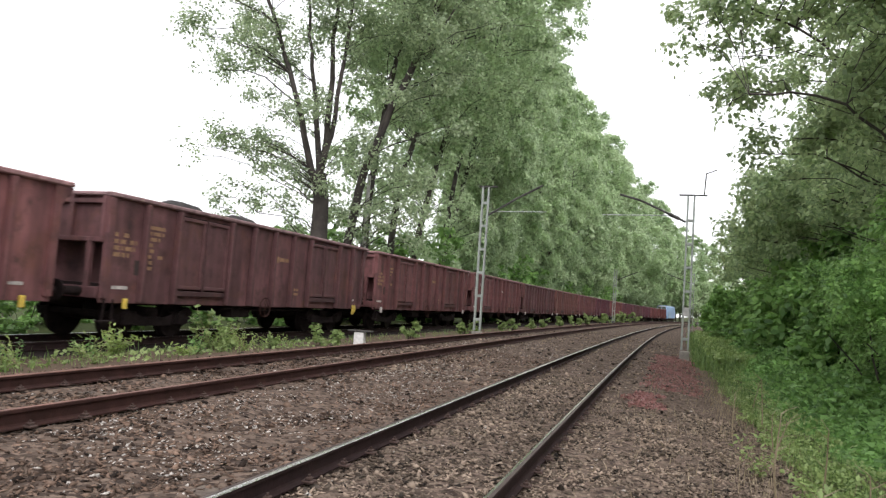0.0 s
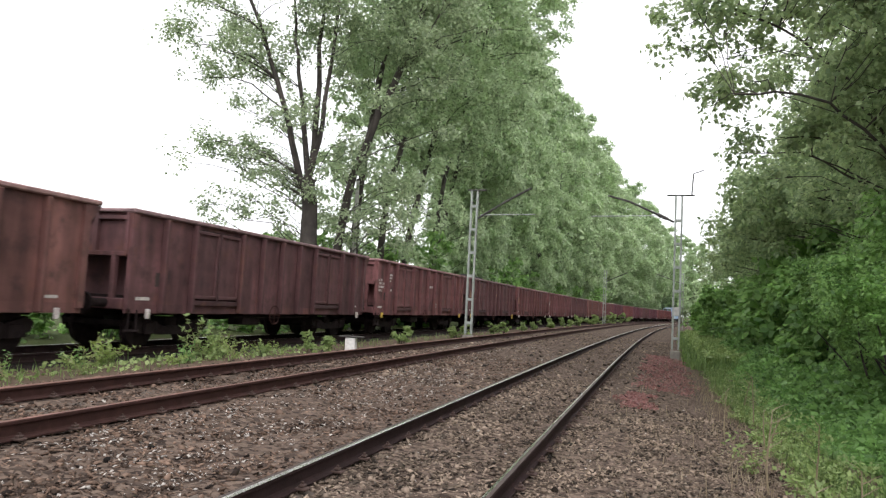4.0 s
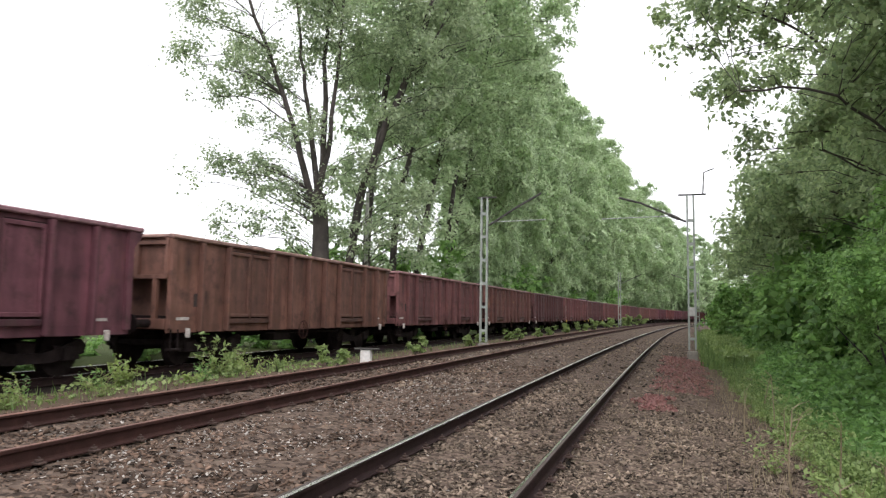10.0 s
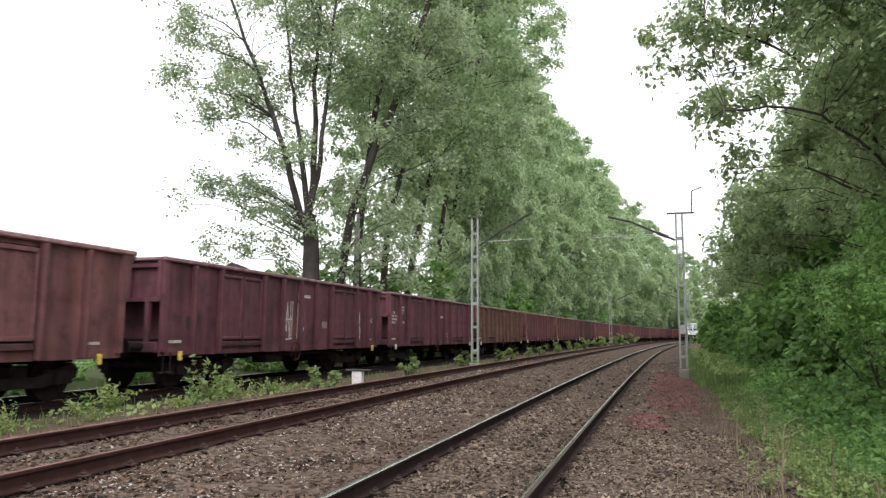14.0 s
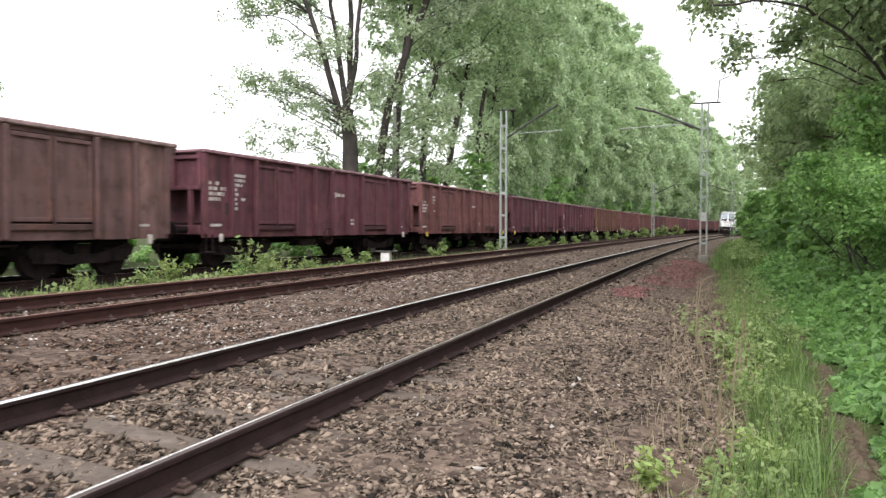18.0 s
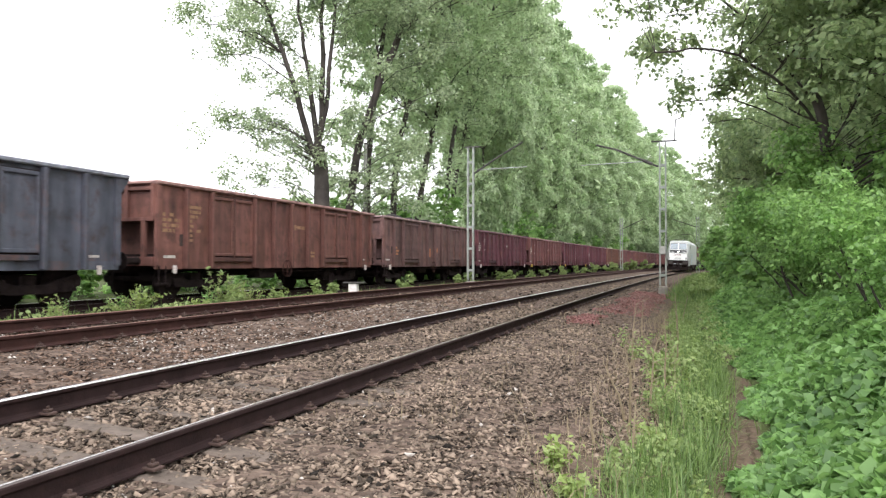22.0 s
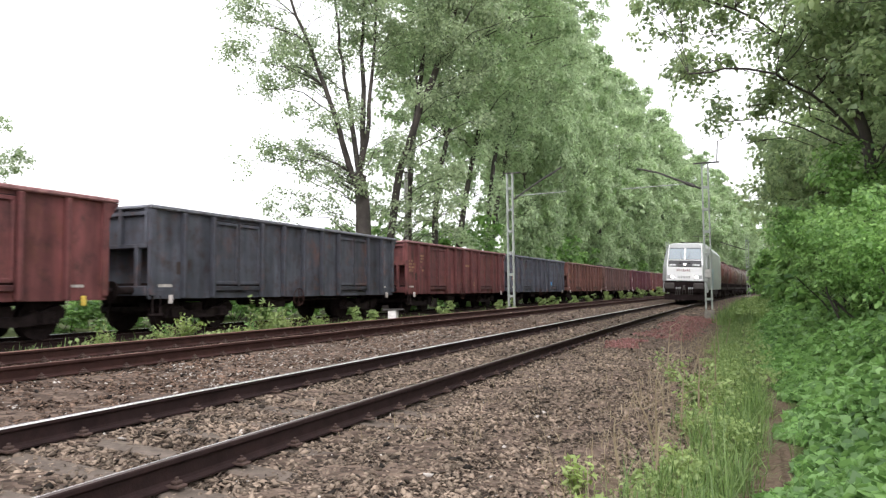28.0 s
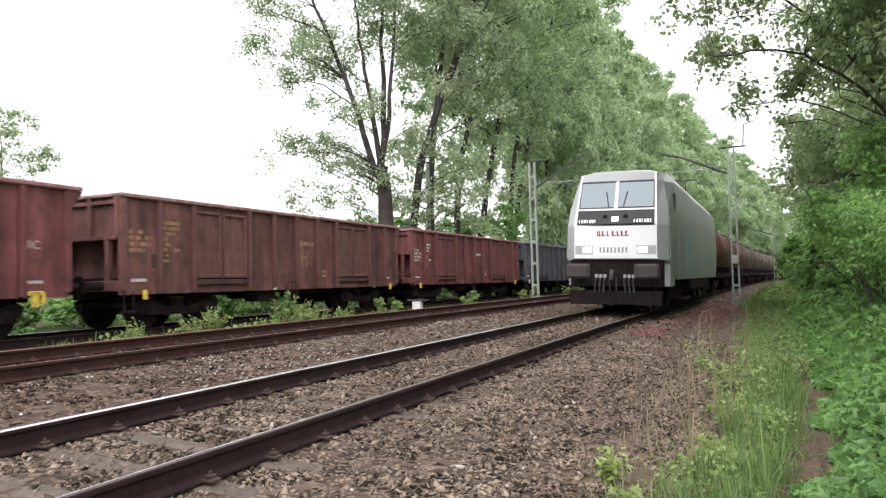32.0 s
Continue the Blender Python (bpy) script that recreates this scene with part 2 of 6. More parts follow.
def ground_mat():
    """Ballast, dusty earth, a trodden path and grassy soil, told apart by where they lie across the line."""
    m = bpy.data.materials.new("ground")
    m.use_nodes = True
    n, l = m.node_tree.nodes, m.node_tree.links
    p = n["Principled BSDF"]
    p.inputs["Roughness"].default_value = 0.95
    p.inputs["Specular IOR Level"].default_value = 0.15
    tc = n.new("ShaderNodeTexCoord")
    att = n.new("ShaderNodeAttribute")
    att.attribute_name = "kind"
    cell = n.new("ShaderNodeTexVoronoi")
    cell.inputs["Scale"].default_value = 17
    big = n.new("ShaderNodeTexNoise")
    big.inputs["Scale"].default_value, big.inputs["Detail"].default_value = 0.8, 8
    fine = n.new("ShaderNodeTexNoise")
    fine.inputs["Scale"].default_value, fine.inputs["Detail"].default_value = 30, 6
    for t in (cell, big, fine):
        l.new(tc.outputs["Object"], t.inputs["Vector"])
    stone = n.new("ShaderNodeValToRGB")
    stone.color_ramp.elements[0].color = (0.038, 0.027, 0.022, 1)
    stone.color_ramp.elements[1].color = (0.195, 0.148, 0.118, 1)
    bw = n.new("ShaderNodeSeparateColor")
    l.new(cell.outputs["Color"], bw.inputs["Color"])
    l.new(bw.outputs[0], stone.inputs["Fac"])
    soil = n.new("ShaderNodeValToRGB")
    soil.color_ramp.elements[0].color = (0.05, 0.036, 0.026, 1)
    soil.color_ramp.elements[1].color = (0.19, 0.145, 0.105, 1)
    l.new(fine.outputs["Fac"], soil.inputs["Fac"])
    green = n.new("ShaderNodeValToRGB")
    green.color_ramp.elements[0].color = (0.03, 0.04, 0.015, 1)
    green.color_ramp.elements[1].color = (0.09, 0.12, 0.04, 1)
    l.new(fine.outputs["Fac"], green.inputs["Fac"])
    sep = n.new("ShaderNodeSeparateColor")
    l.new(att.outputs["Color"], sep.inputs["Color"])
    rag = n.new("ShaderNodeMath")
    rag.operation = "MULTIPLY_ADD"
    rag.inputs[1].default_value, rag.inputs[2].default_value = 0.8, -0.4
    l.new(big.outputs["Fac"], rag.inputs[0])

    def edge(channel):
        a = n.new("ShaderNodeMath")
        l.new(sep.outputs[channel], a.inputs[0])
        l.new(rag.outputs[0], a.inputs[1])
        r = n.new("ShaderNodeMapRange")
        r.inputs["From Min"].default_value, r.inputs["From Max"].default_value = 0.35, 0.65
        l.new(a.outputs[0], r.inputs["Value"])
        return r.outputs["Result"]

    def blend(a, b, f):
        x = n.new("ShaderNodeMix")
        x.data_type = "RGBA"
        l.new(f, x.inputs["Factor"])
        l.new(a, x.inputs["A"])
        l.new(b, x.inputs["B"])
        return x.outputs["Result"]

    c = blend(stone.outputs["Color"], soil.outputs["Color"], edge(0))
    c = blend(c, green.outputs["Color"], edge(1))
    # dark tone that stands for the shade beneath the goods wagons
    wagon_shade = n.new("ShaderNodeRGB")
    wagon_shade.outputs[0].default_value = (0.024, 0.018, 0.016, 1)
    c = blend(c, wagon_shade.outputs[0], edge(2))
    dust = n.new("ShaderNodeMix")
    dust.data_type, dust.blend_type = "RGBA", "MULTIPLY"
    dust.inputs["Factor"].default_value = 0.5
    l.new(c, dust.inputs["A"])
    tint = n.new("ShaderNodeValToRGB")
    tint.color_ramp.elements[0].color = (0.55, 0.45, 0.4, 1)
    tint.color_ramp.elements[1].color = (1.2, 1.15, 1.1, 1)
    l.new(big.outputs["Fac"], tint.inputs["Fac"])
    l.new(tint.outputs["Color"], dust.inputs["B"])
    l.new(dust.outputs["Result"], p.inputs["Base Color"])
    b = n.new("ShaderNodeBump")
    b.inputs["Strength"].default_value, b.inputs["Distance"].default_value = 0.9, 0.03
    l.new(cell.outputs["Distance"], b.inputs["Height"])
    l.new(b.outputs["Normal"], p.inputs["Normal"])
    return m


M_GROUND = ground_mat()
M_STONE = mat("ballast_stone", (0.125, 0.084, 0.062), 0.95, vary=0.45, scale=0.9, fine=80, per_island=0.95, spec=0.2)
M_DUSTY = mat("dusty_ballast_stone", (0.168, 0.129, 0.098), 0.95, vary=0.4, scale=0.9, fine=80, per_island=0.95, spec=0.2)
M_PALE = mat("pale_stone", (0.44, 0.4, 0.36), 0.9, vary=0.2, scale=9, per_island=0.3)
M_RAIL = mat("rail_dark_steel", (0.026, 0.0155, 0.015), 0.8, 0.0, scale=5, dirt=(0.05, 0.027, 0.024), dirt_amount=0.5, spec=0.12)
M_RAILRUST = mat("rail_rusty_side", (0.04, 0.018, 0.015), 0.85, 0.0, scale=5, dirt=(0.075, 0.033, 0.025), dirt_amount=0.6, spec=0.2)
M_SHINE = mat("rail_worn_top", (0.78, 0.76, 0.74), 0.28, 1.0, vary=0.2, scale=2, fine=90, bump=0.05, dirt=(0.3, 0.22, 0.19), dirt_amount=0.25)
M_HEAD = mat("rail_head_brown_edge", (0.075, 0.055, 0.048), 0.55, 0.1, vary=0.2, scale=3, spec=0.25)
M_RUSTTOP = mat("rail_rusty_top", (0.17, 0.085, 0.064), 0.75, 0.0, vary=0.35, scale=3)
M_SLEEPER = mat("weathered_concrete", (0.125, 0.1, 0.082), 0.92, vary=0.3, scale=7, dirt=(0.06, 0.045, 0.036), dirt_amount=0.8, random_tint=0.2, spec=0.2)
M_CLIP = mat("rusty_iron", (0.07, 0.042, 0.034), 0.8, 0.2)
M_PAINT = mat("worn_wagon_paint", (1, 1, 1), 0.72, vary=0.32, scale=1.3, fine=28, bump=0.35, dirt=(0.055, 0.032, 0.03), dirt_amount=0.9, object_colour=True, streaks=0.42, spec=0.3, blotch=[(0.54, 0.7, (0.2, 0.085, 0.05), 0.5), (0.45, 0.3, (0.045, 0.03, 0.032), 0.4)])
M_TOPRAIL = mat("worn_sky_lit_edge", (1, 1, 1), 0.7, 0.0, vary=0.35, scale=4, dirt=(0.12, 0.065, 0.05), dirt_amount=0.6, object_colour=True, spec=0.3)
M_UNDER = mat("grimy_running_gear", (0.02, 0.014, 0.014), 0.85, vary=0.4, scale=5, dirt=(0.04, 0.027, 0.023), dirt_amount=0.5, spec=0.12)
M_WHEEL = mat("wheel_steel", (0.06, 0.045, 0.04), 0.5, 0.6)
M_LOAD = mat("dark_coal_load", (0.03, 0.026, 0.025), 0.9, vary=0.5, scale=8, fine=30, bump=1.0)
M_WHITE = mat("chalky_white_lettering", (0.5, 0.46, 0.43), 0.8, vary=0.3, scale=14, dirt=(0.25, 0.14, 0.11), dirt_amount=0.8)
M_YELLOW = mat("faded_yellow_lettering", (0.29, 0.165, 0.09), 0.8, vary=0.3, scale=14, dirt=(0.2, 0.11, 0.07), dirt_amount=0.9)
M_ORANGE = mat("faded_orange_panel", (0.42, 0.17, 0.08), 0.8, vary=0.3, scale=9, dirt=(0.2, 0.1, 0.07), dirt_amount=0.8)
M_BLUE = mat("bright_blue_panel", (0.06, 0.27, 0.6), 0.6, vary=0.2, scale=9, dirt=(0.1, 0.12, 0.16))
M_BRIGHTYELLOW = mat("yellow_paint", (0.6, 0.43, 0.07), 0.6, vary=0.3, scale=12)
M_POST = mat("galvanised_pale_green_steel", (0.32, 0.35, 0.32), 0.65, 0.2, vary=0.2, scale=3, dirt=(0.25, 0.2, 0.16), dirt_amount=0.5)
M_DARKSTEEL = mat("dark_weathered_steel", (0.07, 0.065, 0.06), 0.7, 0.3)
M_WIRE = mat("pale_wire", (0.4, 0.42, 0.41), 0.5, 0.5, bump=0)
M_FOOT = mat("grimy_concrete", (0.24, 0.22, 0.19), 0.9, vary=0.25, scale=5, dirt=(0.13, 0.1, 0.08))
M_CONCRETE = mat("pale_concrete", (0.5, 0.49, 0.46), 0.9, vary=0.2, scale=5, dirt=(0.25, 0.22, 0.19))
M_BARK = mat("dark_furrowed_bark", (0.055, 0.045, 0.04), 0.95, vary=0.4, scale=1.5, fine=16, bump=1.0, dirt=(0.1, 0.095, 0.08), dirt_amount=0.5)
M_LEAF_POPLAR = leaf_mat("poplar_leaves", (0.13, 0.185, 0.1), (0.44, 0.52, 0.33), 0.56, (0.6, 0.64, 0.53), speckle=0.65)
# paler than the other leaves: haze over the tree row put into the colour
M_LEAF_FAR = leaf_mat("haze_pale_leaves", (0.18, 0.262, 0.14), (0.54, 0.64, 0.41), 0.62, patch=0.3, speckle=0.6)
M_LEAF_BUSH = leaf_mat("thicket_leaves", (0.06, 0.14, 0.04), (0.33, 0.53, 0.17), 0.52, patch=0.8, speckle=0.7)
M_LEAF_TREE = leaf_mat("lineside_tree_leaves", (0.13, 0.2, 0.1), (0.44, 0.53, 0.29), 0.6, speckle=0.7)
M_LEAF_NETTLE = leaf_mat("nettle_leaves", (0.05, 0.12, 0.03), (0.26, 0.45, 0.14), 0.4, speckle=0.8)
M_LEAF_WEED = leaf_mat("weed_leaves", (0.12, 0.19, 0.055), (0.35, 0.44, 0.17), 0.38)
M_GRASS = leaf_mat("grass_blades", (0.045, 0.095, 0.022), (0.21, 0.31, 0.095), 0.35, (0.45, 0.42, 0.24), speckle=0.75, patch=1.6)
M_DRY = leaf_mat("dry_stalks", (0.16, 0.12, 0.07), (0.38, 0.31, 0.2), 0.2)
M_REDWEED = leaf_mat("reddened_weeds", (0.17, 0.08, 0.073), (0.33, 0.155, 0.14), 0.3)
M_SILVER = mat("silver_loco_paint", (0.44, 0.455, 0.448), 0.4, 0.25, vary=0.06, scale=0.8, fine=50, bump=0.03, dirt=(0.36, 0.38, 0.37), dirt_amount=0.4)
M_LWHITE = mat("white_loco_paint", (0.9, 0.9, 0.9), 0.35, vary=0.04, scale=1.2, bump=0.02, coat=0.3)
M_BLACK = mat("black_loco_panel", (0.02, 0.02, 0.022), 0.35, vary=0.2, bump=0.02)
M_LRED = mat("red_lettering", (0.22, 0.055, 0.055), 0.5, bump=0)
M_GREYBAR = mat("grey_lettering", (0.33, 0.33, 0.33), 0.5, bump=0)
M_LAMP = mat("lit_headlamp", (0.9, 0.9, 0.85), 0.3, bump=0, glow=(1, 0.96, 0.88, 2.2))
M_TANK = mat("tank_brown_paint", (1, 1, 1), 0.55, vary=0.15, scale=0.9, fine=30, bump=0.1, dirt=(0.07, 0.04, 0.03), dirt_amount=0.6, object_colour=True)
M_BUFFER = mat("dusty_grey_steel", (0.055, 0.046, 0.043), 0.7, 0.1, vary=0.2, scale=4, dirt=(0.07, 0.055, 0.05))
M_LGREY = mat("grey_loco_paint", (0.42, 0.43, 0.43), 0.4, 0.1, vary=0.06, scale=1.5, bump=0.02)
M_BLUELOCO = mat("blue_loco_paint", (0.22, 0.33, 0.52), 0.4, vary=0.1, scale=1)


def glass_mat():
    m = bpy.data.materials.new("tinted_windscreen")
    m.use_nodes = True
    p = m.node_tree.nodes["Principled BSDF"]
    p.inputs["Base Color"].default_value = (0.25, 0.29, 0.31, 1)
    p.inputs["Metallic"].default_value = 0.75
    p.inputs["Roughness"].default_value = 0.06
    p.inputs["IOR"].default_value = 1.6
    p.inputs["Specular IOR Level"].default_value = 0.9
    p.inputs["Coat Weight"].default_value = 1.0
    p.inputs["Coat Roughness"].default_value = 0.02
    return m


M_GLASS = glass_mat()


# ---- mesh helpers ----
def link_mesh(name, me, material, parent=None, label=""):
    for m in (material if isinstance(material, (list, tuple)) else [material]):
        me.materials.append(m)
    ob = new(name, me)
    if parent is not None:
        ob.parent = parent
    if label:
        ob["label"] = label
    return ob


def part(name, bm, material, parent=None, label="", smooth=False):
    """Link a bmesh as one mesh object under a thing or a part."""
    me = bpy.data.meshes.new(name)
    bmesh.ops.recalc_face_normals(bm, faces=bm.faces)
    bm.to_mesh(me)
    bm.free()
    if smooth:
        me.polygons.foreach_set("use_smooth", [True] * len(me.polygons))
    return link_mesh(name, me, material, parent, label)


def again(ob, parent, m=None):
    """The same part once more, sharing its mesh."""
    o = ob.copy()
    scene.collection.objects.link(o)
    o.parent = parent
    o.matrix_basis = m if m is not None else Matrix()
    return o


def box(x0, x1, y0, y1, z0, z1, bevel=0.0, bm=None, slot=0):
    own = bm is None
    b = bmesh.new()
    bmesh.ops.create_cube(b, size=1)
    for v in b.verts:
        v.co = ((x0 + x1) / 2 + v.co.x * (x1 - x0), (y0 + y1) / 2 + v.co.y * (y1 - y0), (z0 + z1) / 2 + v.co.z * (z1 - z0))
    if bevel:
        bmesh.ops.bevel(b, geom=list(b.edges), offset=bevel, segments=1, affect="EDGES", profile=0.5)
    if own:
        return b
    return join(bm, b, slot)


def join(bm, b, slot=0):
    tmp = bpy.data.meshes.new("tmp")
    for f in b.faces:
        f.material_index = slot
    b.to_mesh(tmp)
    b.free()
    bm.from_mesh(tmp)
    bpy.data.meshes.remove(tmp)
    return bm


def rod(p0, p1, r0, r1=None, sides=8, bm=None, slot=0):
    """A round bar between two points."""
    p0, p1 = Vector(p0), Vector(p1)
    b = bmesh.new()
    bmesh.ops.create_cone(b, cap_ends=True, segments=sides, radius1=r0, radius2=r0 if r1 is None else r1, depth=(p1 - p0).length)
    bmesh.ops.transform(b, matrix=Matrix.Translation((p0 + p1) / 2) @ (p1 - p0).to_track_quat("Z", "Y").to_matrix().to_4x4(), verts=b.verts)
    return b if bm is None else join(bm, b, slot)


def prism(outline, axis, a, b, bevel=0.0):
    """An outline (pairs) pushed along an axis: 'x': pairs are y, z; 'y': x, z; 'z': x, y."""
    bm = bmesh.new()
    def place(u, v, w):
        return {"x": (w, u, v), "y": (u, w, v), "z": (u, v, w)}[axis]
    lo = [bm.verts.new(place(u, v, a)) for u, v in outline]
    hi = [bm.verts.new(place(u, v, b)) for u, v in outline]
    n = len(outline)
    bm.faces.new(lo)
    bm.faces.new(hi[::-1])
    for i in range(n):
        bm.faces.new((lo[i], lo[(i + 1) % n], hi[(i + 1) % n], hi[i]))
    if bevel:
        bmesh.ops.recalc_face_normals(bm, faces=bm.faces)
        bmesh.ops.bevel(bm, geom=list(bm.edges), offset=bevel, segments=1, affect="EDGES", profile=0.5)
    return bm


def empty(name, m=None):
    e = new(name)
    e.empty_display_size = 0.3
    if m is not None:
        e.matrix_basis = m
    return e


def soup(name, verts, faces_n, material, parent=None, slots=None):
    """A mesh of separate polygons with n corners each, from arrays."""
    me = bpy.data.meshes.new(name)
    v = np.ascontiguousarray(verts, np.float32).reshape(-1, 3)
    count = len(v)
    me.vertices.add(count)
    me.vertices.foreach_set("co", v.ravel())
    polys = count // faces_n
    me.loops.add(count)
    me.loops.foreach_set("vertex_index", np.arange(count, dtype=np.int32))
    me.polygons.add(polys)
    me.polygons.foreach_set("loop_start", np.arange(0, count, faces_n, dtype=np.int32))
    if slots is not None:
        me.polygons.foreach_set("material_index", np.asarray(slots, np.int32))
    me.update(calc_edges=True)
    return link_mesh(name, me, material, parent)


def leaves(centres, size, spread=0.35, droop=0.3, width=0.62, r=None):
    """Corner points of pointed leaves, one quad each, facing all ways but mostly up."""
    r = r or rng
    n = len(centres)
    size = np.broadcast_to(size, n) * r.uniform(1 - spread, 1 + spread, n)
    a = r.uniform(0, 2 * np.pi, n)
    pitch = r.normal(-droop, 0.5, n)
    d = np.stack([np.cos(a) * np.cos(pitch), np.sin(a) * np.cos(pitch), np.sin(pitch)], 1)
    side = np.stack([-np.sin(a), np.cos(a), np.zeros(n)], 1)
    up = np.cross(d, side)
    roll = r.normal(0, 0.7, n)[:, None]
    s = side * np.cos(roll) + up * np.sin(roll)
    d, s = d * size[:, None], s * (size * width / 2)[:, None]
    base = centres - d * 0.5
    return np.stack([base, base + d * 0.45 + s, base + d, base + d * 0.45 - s], 1).reshape(-1, 3)


def clumps(spots, count, per, radius, size, r, flat=0.7, jitter=0.3, below=0.45, inner=0.45):
    """Leaves gathered in rounded tufts round picked spots of the branches; they face outwards and hang a little."""
    spots = np.asarray(spots, float)
    c = spots[r.integers(0, len(spots), count)] + r.normal(0, jitter, (count, 3)).clip(-2 * jitter, 2 * jitter)
    R = radius * np.exp(r.normal(0, 0.3, count))
    n = count * per
    k = np.repeat(np.arange(count), per)
    u = r.normal(0, 1, (n, 3))
    u /= np.linalg.norm(u, axis=1)[:, None]
    u[:, 2] = np.where(u[:, 2] < -below, -u[:, 2], u[:, 2])
    wob = 1 + 0.3 * np.sin(u[:, 0] * 4 + k) * np.cos(u[:, 1] * 5 + 2 * k)
    p = c[k] + u * (R[k] * r.uniform(inner, 1.05, n) * wob)[:, None] * np.array([1, 1, flat])
    nrm = u + r.normal(0, 0.45, (n, 3)) + np.array([0, 0, 0.45])
    nrm /= np.linalg.norm(nrm, axis=1)[:, None]
    d = r.normal(0, 0.6, (n, 3)) + np.array([0, 0, -0.7]) + u * 0.4
    d -= nrm * (d * nrm).sum(1)[:, None]
    d /= np.linalg.norm(d, axis=1)[:, None] + 1e-9
    s = np.cross(nrm, d)
    z = size * r.uniform(0.65, 1.35, n)[:, None]
    d, s = d * z, s * z * 0.36
    return np.stack([p, p + d * 0.42 + s, p + d, p + d * 0.42 - s], 1).reshape(-1, 3)

# ---- ground: one sheet to the horizon ----
def build_ground():
    xs = np.unique(np.concatenate([np.array([-900, -400, -200, -120, -80]), np.arange(-60, -14, 4.0), np.arange(-14, 6.01, 0.2), np.arange(2.9, 4.1, 0.05), np.arange(7, 40, 2.0), np.array([60, 100, 200, 400, 900])]))
    ys = np.unique(np.concatenate([np.array([-900, -300, -100, -40]), np.arange(-20, 2, 1.0), np.arange(2, 30, 0.35), np.arange(30, 100, 2.0), np.arange(100, 330, 8.0), np.array([400, 600, 1200, 2500])]))
    X, Y = np.meshgrid(xs, ys)
    O = np.vectorize(off)(np.clip(Y, None, 330))
    XX = X + O
    Z = np.interp(X, PX, PZ)
    near = (np.abs(X) < 14) & (Y > -5) & (Y < 60)
    Z = Z + np.where(near, rng.normal(0, 0.012, Z.shape), 0)
    nx, ny = len(xs), len(ys)
    i = np.arange(nx * ny).reshape(ny, nx)
    f = np.stack([i[:-1, :-1], i[:-1, 1:], i[1:, 1:], i[1:, :-1]], -1).reshape(-1, 4)
    me = bpy.data.meshes.new("ground")
    me.from_pydata(np.stack([XX, Y, Z], -1).reshape(-1, 3).tolist(), [], f.tolist())
    me.polygons.foreach_set("use_smooth", [True] * len(me.polygons))
    # red: bare earth, green: grassy soil, blue: shade under the goods train painted dark
    S = X - swerve(Y)
    earth = np.interp(S, [-16, -13.2, -12.8, -9.5, -9, -7.3, -6.9, -6.4, 1.7, 2.6, 3.1, 3.5, 3.9], [0, 0, 0.3, 0.3, 0.8, 0.9, 0.5, 0.2, 0.1, 0.7, 1.0, 1.0, 0.6])
    grass = np.interp(S, [-14, -13.2, -9, -8.5, -7.6, -7.1, 1.9, 2.7, 3.12, 3.22, 3.45, 3.58], [1, 0, 0, 0.2, 0.2, 0, 0, 0.3, 0.55, 0, 0, 1])
    at = me.color_attributes.new("kind", "FLOAT_COLOR", "POINT")
    wagon_shade = np.interp(X, [-13.4, -12.9, -9.6, -9.0], [0, 0.9, 0.9, 0])
    c = np.stack([earth, grass, wagon_shade, np.ones_like(X)], -1).reshape(-1)
    at.data.foreach_set("color", c.astype(np.float32))
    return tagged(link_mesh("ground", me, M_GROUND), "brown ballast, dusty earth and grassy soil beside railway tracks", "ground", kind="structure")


build_ground()


# ---- tracks ----
RAIL_PROFILE = [(-0.0625, -0.17), (0.0625, -0.17), (0.0625, -0.158), (0.02, -0.145), (0.009, -0.13), (0.009, -0.05), (0.03, -0.038), (0.036, -0.03), (0.036, -0.008), (0.03, 0), (0.0, 0.0006), (-0.006, 0.0006), (-0.03, -0.001), (-0.036, -0.008), (-0.036, -0.03), (-0.03, -0.038), (-0.009, -0.05), (-0.009, -0.13), (-0.02, -0.145), (-0.0625, -0.158)]


def rail_mesh(x, z, top, side, parent, flip=1):
    stations = list(np.arange(-30, 60, 3.0)) + list(np.arange(60, 331, 6.0))
    n = len(RAIL_PROFILE)
    v = [(x + off(y) + flip * u, y, z + w) for y in stations for u, w in RAIL_PROFILE]
    f, slot = [], []
    for k in range(len(stations) - 1):
        for i in range(n):
            j = (i + 1) % n
            f.append((k * n + i, k * n + j, (k + 1) * n + j, (k + 1) * n + i))
            slot.append(1 if i in (11, 12) else 2 if i in (9, 10) else 0)
    me = bpy.data.meshes.new("rail")
    me.from_pydata(v, [], f)
    me.polygons.foreach_set("material_index", slot)
    return link_mesh("rail", me, [side, top, M_HEAD if top is M_SHINE else top], parent)


def sleeper_mesh():
    b = prism([(-0.13, -0.2), (0.13, -0.2), (0.11, 0.0), (-0.11, 0.0)], "x", -1.28, 1.28)
    bmesh.ops.bevel(b, geom=list(b.edges), offset=0.015, segments=1, affect="EDGES", profile=0.5)
    return b


def clip_mesh():
    b = box(-0.045, 0.045, -0.05, 0.05, 0, 0.022, 0.006)
    rod((0, 0, 0.02), (0, 0, 0.065), 0.013, sides=6, bm=b)
    box(-0.03, 0.03, -0.025, 0.025, 0.022, 0.045, 0.006, bm=b)
    return b


